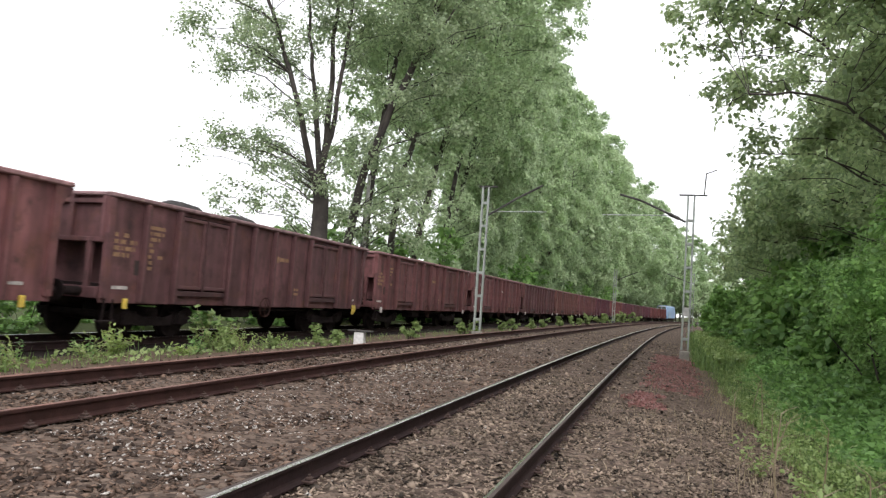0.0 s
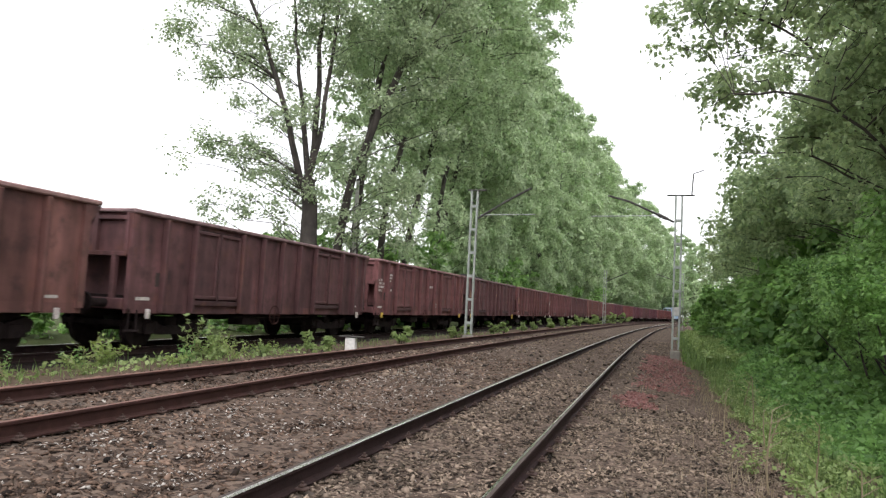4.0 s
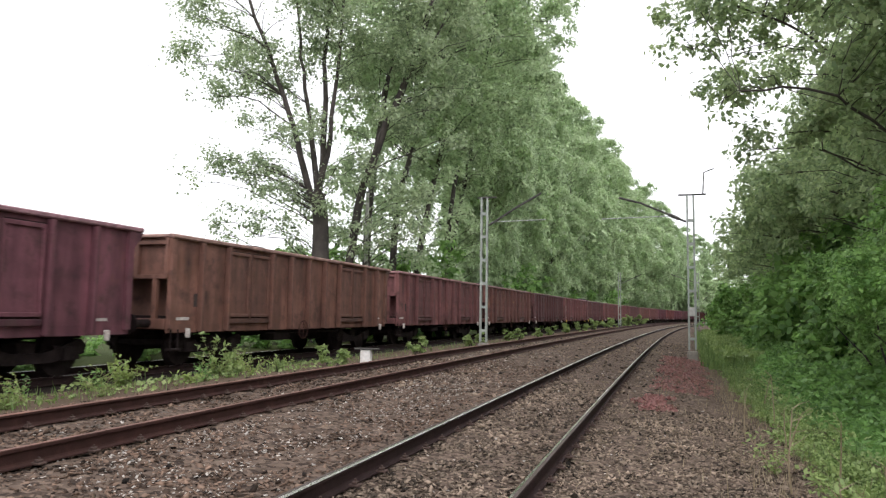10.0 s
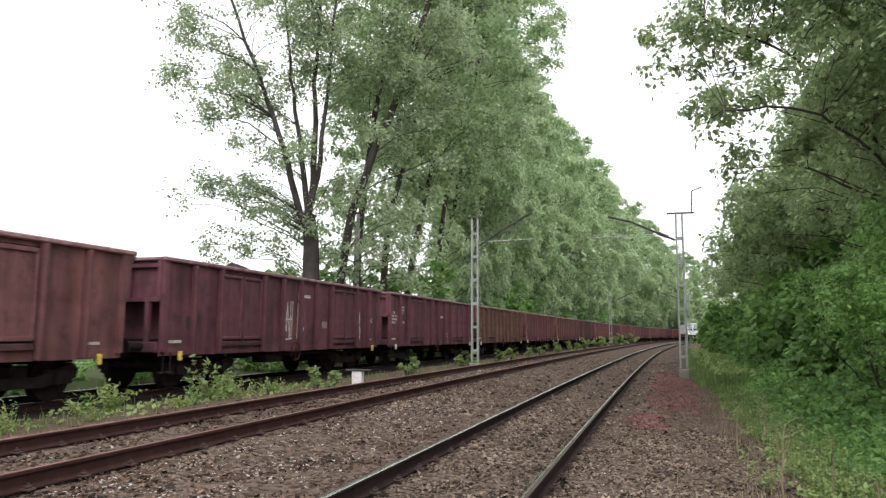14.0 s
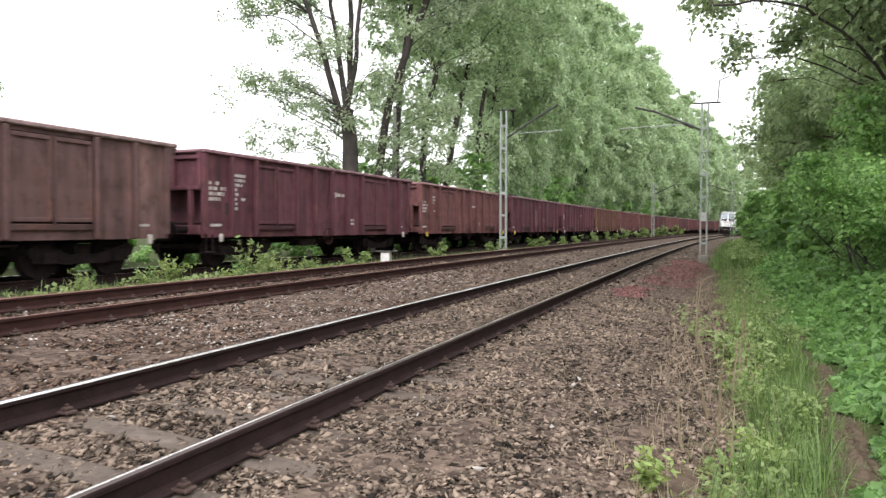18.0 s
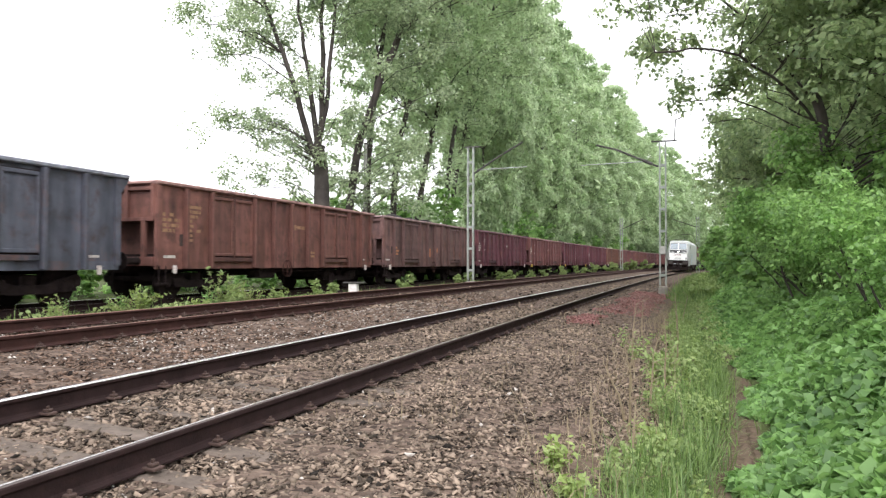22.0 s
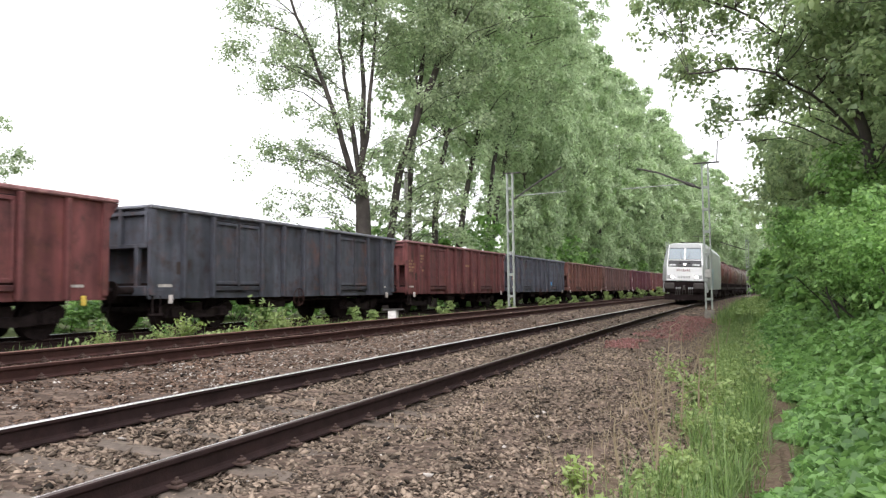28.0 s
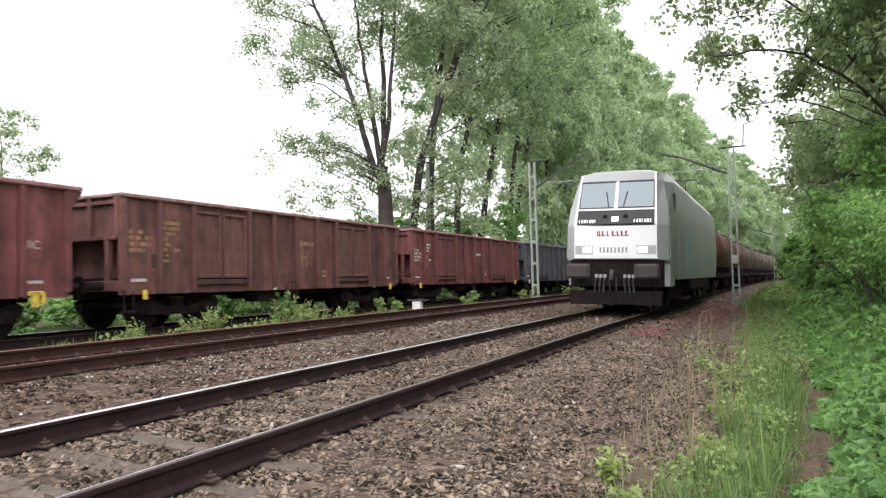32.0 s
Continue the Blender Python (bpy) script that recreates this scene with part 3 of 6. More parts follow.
def track(name, label, key, top, sleepers, clips):
    t = tagged(empty(name), label, "railway track", kind="structure")
    (xa, za), (xb, zb) = RAILS[key]
    rail_mesh(xa, za, top, M_RAIL if top is M_SHINE else M_RAILRUST, t)
    rail_mesh(xb, zb, top, M_RAIL if top is M_SHINE else M_RAILRUST, t, -1)
    tilt = math.degrees(math.atan2(za - zb, 1.505))
    first = clip0 = None
    y0, y1 = sleepers
    k = 0
    y = y0
    while y < y1:
        jig = rng.uniform(-0.03, 0.03)
        m = pose((xa + xb) / 2 + off(y), y + jig, (za + zb) / 2 - (float(np.interp(y, [6, 8], [0.179, 0.215])) if key == "main" else 0.2) + rng.uniform(-0.012, 0.006), 0, -tilt, bend(y) + rng.uniform(-0.6, 0.6))
        if first is None:
            first = part("sleeper", sleeper_mesh(), M_SLEEPER, t)
            first.matrix_basis = m
        else:
            again(first, t, m)
        if clips[0] <= y <= clips[1]:
            for xr, zr in ((xa, za), (xb, zb)):
                for s in (-1, 1):
                    mm = pose(xr + off(y) + s * 0.085, y + jig, zr - 0.166, 0, 0, 90 if s > 0 else -90)
                    if clip0 is None:
                        clip0 = part("rail_clip", clip_mesh(), M_CLIP, t)
                        clip0.matrix_basis = mm
                    else:
                        again(clip0, t, mm)
        y += 0.62
    return t


track("main_track", "worn main track with shiny rail heads on brown ballast", "main", M_SHINE, (-11.48, 75), (-3, 24))
track("middle_track", "rusty side track with brown rails in pale ballast", "middle", M_RUSTTOP, (-11.68, 60), (5, 20))
track("far_track", "dark track under the passing wagons", "far", M_SHINE, (8, 60), (0, -1))


# ---- ballast stones ----
def stones(name, label, count, place, size, material):
    """Broken stones: squashed, dented octahedra in one mesh."""
    base = np.array([[1, 0, 0], [0, 1, 0], [-1, 0, 0], [0, -1, 0], [0.35, 0.3, 1], [-0.3, -0.25, -0.8]], float)
    tri = np.array([[0, 1, 4], [1, 2, 4], [2, 3, 4], [3, 0, 4], [1, 0, 5], [2, 1, 5], [3, 2, 5], [0, 3, 5]])
    xy = place(count)
    # fewer stones lie on the sleepers of the main track, in uneven patches
    bare = np.clip(0.3 + 0.5 * np.sin(xy[:, 0] * 3.1 + 1.7 * np.sin(xy[:, 1] * 1.3)) * np.sin(xy[:, 1] * 2.3), 0, 0.75) * np.interp(xy[:, 1], [5.5, 7.5], [1, 0])
    across = np.abs(xy[:, 0] - np.vectorize(off)(xy[:, 1]) + 0.7525)
    along = np.abs((xy[:, 1] + 11.48 + 0.31) % 0.62 - 0.31)
    xy = xy[~((across < 1.27) & (along < 0.1) & (rng.uniform(0, 1, count) < bare))]
    count = len(xy)
    z = ground_z(xy[:, 0], xy[:, 1])
    s = size * np.exp(rng.normal(0, 0.42, count).clip(-1, 0.75))
    v = base[None] * (1 + rng.normal(0, 0.36, (count, 6, 3)).clip(-0.7, 0.7))
    v *= np.stack([s, s * rng.uniform(0.4, 0.85, count), s * rng.uniform(0.2, 0.5, count)], 1)[:, None]
    a = rng.uniform(0, 2 * np.pi, count)
    ca, sa = np.cos(a)[:, None], np.sin(a)[:, None]
    tx, ty = rng.normal(0, 0.35, (2, count))
    X, Y, Z = v[..., 0] * ca - v[..., 1] * sa, v[..., 0] * sa + v[..., 1] * ca, v[..., 2]
    Z = Z + X * tx[:, None] + Y * ty[:, None]
    P = np.stack([X + xy[:, :1], Y + xy[:, 1:2], Z + (z + s * 0.12)[:, None]], -1)
    me = bpy.data.meshes.new(name)
    faces = (tri[None] + (np.arange(count) * 6)[:, None, None]).reshape(-1, 3)
    me.vertices.add(count * 6)
    me.vertices.foreach_set("co", P.astype(np.float32).ravel())
    me.loops.add(len(faces) * 3)
    me.loops.foreach_set("vertex_index", faces.astype(np.int32).ravel())
    me.polygons.add(len(faces))
    me.polygons.foreach_set("loop_start", np.arange(0, len(faces) * 3, 3, dtype=np.int32))
    me.update(calc_edges=True)
    return tagged(link_mesh(name, me, material), label, "gravel", kind="stuff")


def on_ballast(x0, x1, y0, y1, power=1.6):
    def place(n):
        y = y0 + (y1 - y0) * rng.uniform(0, 1, n) ** power
        x = rng.uniform(x0, x1, n) + np.vectorize(off)(y)
        return np.stack([x, y], 1)
    return place


stones("ballast_stones", "dusty broken ballast stones between the rails", 19000, on_ballast(-1.45, -0.05, 1.0, 18), 0.023, M_DUSTY)
stones("ballast_stones", "dusty brown ballast stones on the track shoulder", 44000, on_ballast(0.05, 2.8, 1.5, 15), 0.0205, M_DUSTY)
stones("ballast_stones", "broken brown-grey ballast stones between the tracks", 32000, on_ballast(-7.0, -1.55, 3.0, 22), 0.023, M_STONE)
stones("ballast_stones", "broken ballast stones further along the line", 6500, on_ballast(-7.0, 1.9, 14, 50, 1.3), 0.042, M_DUSTY)
stones("pale_stones", "pale grey stones scattered over the ballast", 2400, on_ballast(-6.8, -1.7, 3, 30), 0.018, M_PALE)
stones("ballast_stones", "brown ballast stones beside the main track", 9000, on_ballast(-7.0, 2.8, -9, 2.5, 1.0), 0.03, M_STONE)
stones("pale_stones", "a drift of pale crushed stones between the tracks", 3200, on_ballast(-3.9, -2.3, 6, 17, 1.0), 0.013, M_PALE)
stones("pale_stones", "pale grey stones scattered beside the rails", 700, on_ballast(-1.4, 1.9, 1.5, 24), 0.017, M_PALE)


# ---- catenary posts ----
def lattice_post(x, y, z0, z1, width, depth):
    """Two channels joined by battens, on a concrete foot."""
    t = tagged(empty("catenary_post", pose(x, y, 0)), "pale green-grey steel lattice catenary post on a concrete foot", "catenary post", "catenary posts")
    w = width / 2
    for s in (-1, 1):
        b = bmesh.new()
        xx = s * w
        box(xx - 0.012, xx + 0.012, -depth / 2, depth / 2, z0 + 0.1, z1, bm=b)
        for e in (-1, 1):
            box(min(xx, xx - s * 0.06), max(xx, xx - s * 0.06), e * depth / 2 - 0.008, e * depth / 2 + 0.008, z0 + 0.1, z1, bm=b)
        part("channel", b, M_POST, t)
    z = z0 + 0.5
    while z < z1 - 0.2:
        for e in (-1, 1):
            part("batten", box(-w, w, e * (depth / 2 + 0.01) - 0.005, e * (depth / 2 + 0.01) + 0.005, z, z + 0.11, 0.003), M_POST, t)
        z += 0.98
    part("foot", box(-0.2, 0.2, -0.18, 0.18, z0 - 0.6, z0 + 0.06, 0.03), M_FOOT, t)
    return t


post = lattice_post(2.12, 32.31, 0.0, 6.5, 0.3, 0.13)
part("cross_arm", box(-0.48, 0.62, -0.05, 0.05, 6.5, 6.56, 0.01), M_DARKSTEEL, post)
part("insulator_rod", rod((0.5, 0, 6.56), (0.55, 0, 7.45), 0.025, bm=rod((0.55, 0, 7.45), (0.95, 0, 7.6), 0.022)), M_DARKSTEEL, post)
part("bracket_arm", rod((-0.18, 0, 5.4), (-2.0, 0, 6.25), 0.045, bm=rod((-2.0, 0, 6.25), (-2.9, 0, 6.5), 0.045)), M_DARKSTEEL, post)
part("insulator", rod((-0.45, 0, 5.53), (-0.85, 0, 5.71), 0.075), M_DARKSTEEL, post)
part("steady_arm", rod((-0.75, 0, 5.66), (-3.6, 0, 5.6), 0.02), M_WIRE, post)
part("sign_plate", box(-0.11, 0.11, -0.14, -0.12, 1.5, 1.85, 0.004), M_CONCRETE, post)
post = lattice_post(-6.15, 30.14, 0.2, 6.32, 0.3, 0.13)
part("cross_arm", box(-0.3, 0.5, -0.05, 0.05, 6.32, 6.38, 0.01), M_DARKSTEEL, post)
part("bracket_arm", rod((0.18, 0, 5.15), (1.3, 0, 5.85), 0.045, bm=rod((1.3, 0, 5.85), (2.4, 0, 6.45), 0.045)), M_DARKSTEEL, post)
part("steady_arm", rod((0.3, 0, 5.3), (2.6, 0, 5.35), 0.02), M_WIRE, post)
far_post = lattice_post(off(88) + 2.3, 88, 0.0, 6.6, 0.32, 0.14)
part("bracket_arm", rod((-0.18, 0, 5.4), (-2.9, 0, 6.4), 0.045), M_DARKSTEEL, far_post)
far_post = lattice_post(off(86) - 6.2, 86, 0.1, 6.5, 0.3, 0.13)
part("bracket_arm", rod((0.18, 0, 5.2), (2.5, 0, 6.3), 0.045), M_DARKSTEEL, far_post)

pole = tagged(empty("concrete_pole", pose(-13.6, 34.8, 0)), "pale slender concrete pole standing behind the wagons", "utility pole")
part("shaft", rod((0, 0, -0.4), (0, 0, 7.6), 0.14, 0.09, 10), M_CONCRETE, pole)
part("cap", rod((0, 0, 7.6), (0, 0, 7.7), 0.1, 0.08, 10), M_DARKSTEEL, pole)

# ---- distance stone between the tracks ----
stone = tagged(empty("distance_stone", pose(-6.5, 18.92, 0.05, 0, 0, 4)), "white painted concrete distance stone with a dark cap beside the track", "milestone")
part("block", box(-0.14, 0.14, -0.1, 0.1, -0.3, 0.4, 0.02), mat("white_painted_concrete", (0.75, 0.73, 0.7), 0.85, vary=0.12, scale=12, dirt=(0.4, 0.33, 0.28)), stone)
part("cap", box(-0.3, 0.34, -0.13, 0.13, 0.4, 0.44, 0.01), M_DARKSTEEL, stone, "thin dark flat plate")

# ---- open goods wagons ----
HALF, WIDE, FLOOR, TOP = 6.4, 1.45, 0.82, 3.11
PANELS = [1.08, 1.08, 2.08, 1.08, 1.08, 1.08, 1.08, 2.08, 1.08, 1.08]
EDGES = [-HALF]
for w_ in PANELS:
    EDGES.append(EDGES[-1] + w_)


def bogie(parent, y):
    """Two axles, side frames, springs and axle boxes, at y on its vehicle."""
    b = part("bogie", bmesh_bogie(), M_UNDER, parent)
    b.location = (0, y, 0)
    for dy in (-0.9, 0.9):
        wh = bmesh.new()
        for s in (-1, 1):
            rod((s * 0.69, 0, 0.46), (s * 0.82, 0, 0.46), 0.46, sides=24, bm=wh)
            rod((s * 0.66, 0, 0.46), (s * 0.69, 0, 0.46), 0.5, sides=24, bm=wh)
        rod((-0.95, 0, 0.46), (0.95, 0, 0.46), 0.08, sides=8, bm=wh)
        o = part("wheelset", wh, M_UNDER, b)
        o.location = (0, dy, 0)
    return b


def bmesh_bogie():
    b = bmesh.new()
    for s in (-1, 1):
        x0, x1 = (0.93, 1.06) if s > 0 else (-1.06, -0.93)
        join(b, prism([(-1.35, 0.62), (-1.2, 0.74), (-0.35, 0.5), (0.35, 0.5), (1.2, 0.74), (1.35, 0.62), (1.3, 0.45), (0.5, 0.3), (-0.5, 0.3), (-1.3, 0.45)], "x", x0, x1))
        for dy in (-0.9, 0.9):
            box(x0 - 0.03, x1 + 0.05, dy - 0.15, dy + 0.15, 0.32, 0.6, 0.02, bm=b)
            for e in (-0.26, 0.26):
                rod((s * 1.0, dy + e, 0.34), (s * 1.0, dy + e, 0.62), 0.07, sides=8, bm=b)
    box(-1.0, 1.0, -0.2, 0.2, 0.42, 0.72, 0.03, bm=b)
    for dy in (-1.3, 1.3):
        box(-1.0, 1.0, dy - 0.05, dy + 0.05, 0.5, 0.62, bm=b)
    return b


def buffers(parent, y, s):
    for x in (-0.875, 0.875):
        b = rod((x, y, 1.03), (x, y + s * 0.42, 1.03), 0.1, 0.085, 12)
        rod((x, y + s * 0.4, 1.03), (x, y + s * 0.62, 1.03), 0.065, sides=10, bm=b)
        rod((x, y + s * 0.58, 1.03), (x, y + s * 0.62, 1.03), 0.225, 0.215, 16, bm=b)
        part("buffer", b, M_UNDER, parent)
    h = box(-0.05, 0.05, min(y, y + s * 0.62), max(y, y + s * 0.62), 0.95, 1.03, 0.01)
    part("coupling", h, M_UNDER, parent)


def goods_wagon():
    """One wagon with all its parts; its origin is at its middle on the rail tops."""
    w = empty("open_wagon")
    zf = 1.15
    for s in (-1, 1):
        x0, x1 = (WIDE - 0.1, WIDE - 0.06) if s > 0 else (-WIDE + 0.06, -WIDE + 0.1)
        for y0, y1 in zip(EDGES[:-1], EDGES[1:]):
            part("side_panel", box(x0, x1, y0 + 0.002, y1 - 0.002, FLOOR + 0.2, TOP - 0.06), M_PAINT, w)
        a, b = (WIDE - 0.06, WIDE - 0.01) if s > 0 else (-WIDE + 0.01, -WIDE + 0.06)
        part("sole_bar", box(min(x0, x0 + s * 0.004), max(x1, x1 + s * 0.004), -HALF, HALF, FLOOR, FLOOR + 0.2), M_PAINT, w)
        a, b = (WIDE - 0.13, WIDE + 0.04) if s > 0 else (-WIDE - 0.04, -WIDE + 0.13)
        part("top_rail", box(a, b, -HALF - 0.04, HALF + 0.26, TOP - 0.1, TOP, 0.025), M_TOPRAIL, w, "worn top edge painted lighter where it catches the sky")
    e0 = part("end_wall", box(-WIDE + 0.1, WIDE - 0.1, -HALF + 0.08, -HALF + 0.13, 2.12, TOP - 0.06), M_PAINT, w)
    again(e0, w, pose(0, 0, 0, 0, 0, 180))
    e2 = part("end_wall_foot", box(-WIDE + 0.1, WIDE - 0.1, -HALF + 0.5, -HALF + 0.55, FLOOR + 0.2, 2.14), M_PAINT, w, "recessed lower end wall")
    again(e2, w, pose(0, 0, 0, 0, 0, 180))
    beams = box(-WIDE + 0.12, WIDE - 0.12, -HALF - 0.02, -HALF + 0.5, 2.06, 2.16, 0.01)
    box(-WIDE + 0.12, WIDE - 0.12, -HALF - 0.02, -HALF + 0.09, 2.86, 2.95, 0.01, bm=beams)
    box(-WIDE + 0.12, WIDE - 0.12, -HALF - 0.04, -HALF + 0.5, FLOOR + 0.08, FLOOR + 0.32, 0.015, bm=beams)
    for x in (-1.3, -0.45, 0.45, 1.3):
        box(x - 0.05, x + 0.05, -HALF - 0.03, -HALF + 0.09, 2.1, TOP - 0.08, 0.01, bm=beams)
    for x in (-1.0, 1.0):
        box(x - 0.06, x + 0.06, -HALF - 0.03, -HALF + 0.09, FLOOR + 0.3, 2.1, 0.01, bm=beams)
    e1 = part("end_frame", beams, M_PAINT, w)
    again(e1, w, pose(0, 0, 0, 0, 0, 180))
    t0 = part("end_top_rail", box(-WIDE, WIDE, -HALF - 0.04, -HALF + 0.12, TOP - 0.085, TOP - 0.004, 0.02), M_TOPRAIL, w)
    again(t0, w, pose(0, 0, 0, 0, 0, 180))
    # corner posts with a slanted head
    for sx in (-1, 1):
        for sy, over in ((-1, 0.06), (1, 0.26)):
            c = prism([(sy * (HALF - 0.16), FLOOR + 0.1), (sy * HALF, FLOOR + 0.1), (sy * HALF, TOP - 0.46), (sy * (HALF + over), TOP - 0.11), (sy * (HALF - 0.16), TOP - 0.11)], "x", min(sx * (WIDE - 0.06), sx * (WIDE + 0.01)), max(sx * (WIDE - 0.06), sx * (WIDE + 0.01)))
            part("corner_post", c, M_PAINT, w)
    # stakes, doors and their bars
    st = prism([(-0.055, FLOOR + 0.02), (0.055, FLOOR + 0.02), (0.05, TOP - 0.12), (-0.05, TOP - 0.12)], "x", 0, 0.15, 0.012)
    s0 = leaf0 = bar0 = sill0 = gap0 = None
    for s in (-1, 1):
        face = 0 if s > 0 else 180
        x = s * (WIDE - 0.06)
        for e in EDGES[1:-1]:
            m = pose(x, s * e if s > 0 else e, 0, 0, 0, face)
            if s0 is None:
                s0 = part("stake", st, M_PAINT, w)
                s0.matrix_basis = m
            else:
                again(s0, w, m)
        for i in (2, 7):
            y0, y1 = EDGES[i], EDGES[i + 1]
            mid = (y0 + y1) / 2
            for q in (-1, 1):
                m = pose(x, mid + q * 0.49, 0, 0, 0, face)
                if leaf0 is None:
                    d = box(0.004, 0.03, -0.465, 0.465, FLOOR + 0.36, TOP - 0.22, 0.006)
                    for z in (FLOOR + 0.36, TOP - 0.31):
                        box(0.02, 0.075, -0.46, 0.46, z, z + 0.09, 0.012, bm=d)
                    for yy in (-0.425, 0.425):
                        box(0.02, 0.075, yy - 0.04, yy + 0.04, FLOOR + 0.36, TOP - 0.22, 0.012, bm=d)
                    leaf0 = part("door_leaf", d, M_PAINT, w)
                    leaf0.matrix_basis = m
                else:
                    again(leaf0, w, m)
            m = pose(x, mid, 0, 0, 0, face)
            # added dark sheet behind the leaves draws the shadow lines round the doors
            if gap0 is None:
                gap0 = part("door_seal", box(0, 0.005, -0.985, 0.985, FLOOR + 0.33, TOP - 0.19), M_UNDER, w, "dark gap round the door leaves")
                gap0.matrix_basis = m
            else:
                again(gap0, w, m)
            if bar0 is None:
                r = rod((0.085, 0.0, FLOOR + 0.3), (0.085, 0.0, TOP - 0.2), 0.026, sides=6)
                box(0.04, 0.1, -0.09, 0.05, 1.62, 1.95, 0.012, bm=r)
                bar0 = part("door_latch", r, M_PAINT, w)
                bar0.matrix_basis = m
                l = box(0.0, 0.09, -0.95, 0.95, FLOOR + 0.2, FLOOR + 0.32, 0.01)
                sill0 = part("door_sill", l, M_PAINT, w)
                sill0.matrix_basis = m
            else:
                again(bar0, w, m)
                again(sill0, w, m)
    part("floor", box(-WIDE + 0.1, WIDE - 0.1, -HALF + 0.1, HALF - 0.1, zf, zf + 0.06), M_UNDER, w)
    u = box(-0.25, 0.25, -HALF + 0.1, HALF - 0.1, 0.72, 1.15)
    for y in (-5.9, -4.3, -2.6, -0.9, 0.9, 2.6, 4.3, 5.9):
        part("cross_member", box(-WIDE + 0.1, WIDE - 0.1, y - 0.07, y + 0.07, 0.86, 1.15), M_UNDER, w)
    for y in (-0.6, 1.1):
        part("brake_cylinder", rod((-0.6, y, 0.75), (-0.6, y + 1.0, 0.75), 0.19, sides=12), M_UNDER, w)
    part("equipment_box", box(0.7, 1.2, -1.5, -0.6, 0.5, 0.86, 0.02), M_UNDER, w)
    part("brake_rod", rod((1.2, -2.0, 0.72), (1.2, 2.6, 0.72), 0.03, sides=6), M_UNDER, w)
    part("underframe", u, M_UNDER, w)
    for y in (-4.3, 4.3):
        bogie(w, y)
    buffers(w, -HALF - 0.02, -1)
    buffers(w, HALF + 0.02, 1)
    hw = bmesh.new()
    n = 20
    for i in range(n):
        a0, a1 = 2 * math.pi * i / n, 2 * math.pi * (i + 1) / n
        rod((0, 0.27 * math.cos(a0), 0.27 * math.sin(a0)), (0, 0.27 * math.cos(a1), 0.27 * math.sin(a1)), 0.015, sides=5, bm=hw)
    for i in range(4):
        a0 = math.pi * i / 2
        rod((0, 0, 0), (0, 0.27 * math.cos(a0), 0.27 * math.sin(a0)), 0.012, sides=5, bm=hw)
    h = part("brake_wheel", hw, M_RAILRUST, w, "dark rusty hand brake wheel")
    h.location = (WIDE + 0.07, -0.35, FLOOR - 0.02)
    for y in (-5.75, 5.75):
        q = part("tow_hook", box(WIDE - 0.03, WIDE + 0.05, y - 0.05, y + 0.05, FLOOR - 0.12, FLOOR + 0.1, 0.015), M_WHITE, w)
        q["label"] = "small white-painted tow hook"
    part("step", box(WIDE - 0.12, WIDE + 0.02, -6.35, -6.0, 0.42, 0.46, bm=rod((WIDE - 0.03, -6.3, 0.44), (WIDE - 0.03, -6.3, 0.9), 0.015, bm=rod((WIDE - 0.03, -6.05, 0.44), (WIDE - 0.03, -6.05, 0.9), 0.015))), M_UNDER, w)
    return w


def heap(parent, peaks, seed):
    """A load of dark lumps that rises over the wagon's edge in low mounds."""
    r = np.random.default_rng(seed)
    nx, ny = 13, 64
    xs, ys = np.linspace(-WIDE + 0.12, WIDE - 0.12, nx), np.linspace(-HALF + 0.14, HALF - 0.14, ny)
    X, Y = np.meshgrid(xs, ys)
    Z = np.full(X.shape, TOP - 0.5) + r.normal(0, 0.035, X.shape)
    for py, h in peaks:
        Z = np.maximum(Z, TOP - 0.55 + (h + 0.16) * np.exp(-((Y - py) / 1.25) ** 2 - (X / 1.1) ** 2) + r.normal(0, 0.03, X.shape))
    i = np.arange(nx * ny).reshape(ny, nx)
    f = np.stack([i[:-1, :-1], i[:-1, 1:], i[1:, 1:], i[1:, :-1]], -1).reshape(-1, 4)
    me = bpy.data.meshes.new("load")
    me.from_pydata(np.stack([X, Y, Z], -1).reshape(-1, 3).tolist(), [], f.tolist())
    return link_mesh("load", me, M_LOAD, parent, "dark coal heaped in low mounds")


def bars(parent, name, y, z, rows, material, label="", height=0.09, gap=0.05, proud=0.0):
    """Rows of short bars that stand for lettering too worn to read, on the wagon's near side."""
    b = bmesh.new()
    x = WIDE - 0.056 + proud
    for i, row in enumerate(rows):
        yy = y
        for length in row:
            if length > 0:
                box(x, x + 0.004, yy, yy + length, z - i * (height + gap) - height, z - i * (height + gap), bm=b)
            yy += abs(length) + 0.05
    return part(name, b, material, parent, label)


def scrawl(parent, strokes, y, z, s, material, label):
    b = bmesh.new()
    for stroke in strokes:
        for (a, c), (d, e) in zip(stroke[:-1], stroke[1:]):
            rod((WIDE - 0.054, y + a * s, z + c * s), (WIDE - 0.054, y + d * s, z + e * s), 0.022, sides=4, bm=b)
    bmesh.ops.scale(b, vec=(0.2, 1, 1), space=Matrix.Translation((-(WIDE - 0.054), 0, 0)), verts=b.verts)
    return part("graffiti", b, material, parent, label)


def words(parent, text, y, z, height):
    """Readable letters on the wagon's near side."""
    cu = bpy.data.curves.new("lettering", "FONT")
    cu.body, cu.size, cu.extrude = text, height, 0.002
    tmp = bpy.data.objects.new("lettering", cu)
    me = bpy.data.meshes.new_from_object(tmp)
    bpy.data.objects.remove(tmp)
    o = link_mesh("lettering", me, M_WHITE, parent, "small white letters")
    o.matrix_basis = pose(WIDE - 0.054, y, z, 90, 0, 90)
    return o


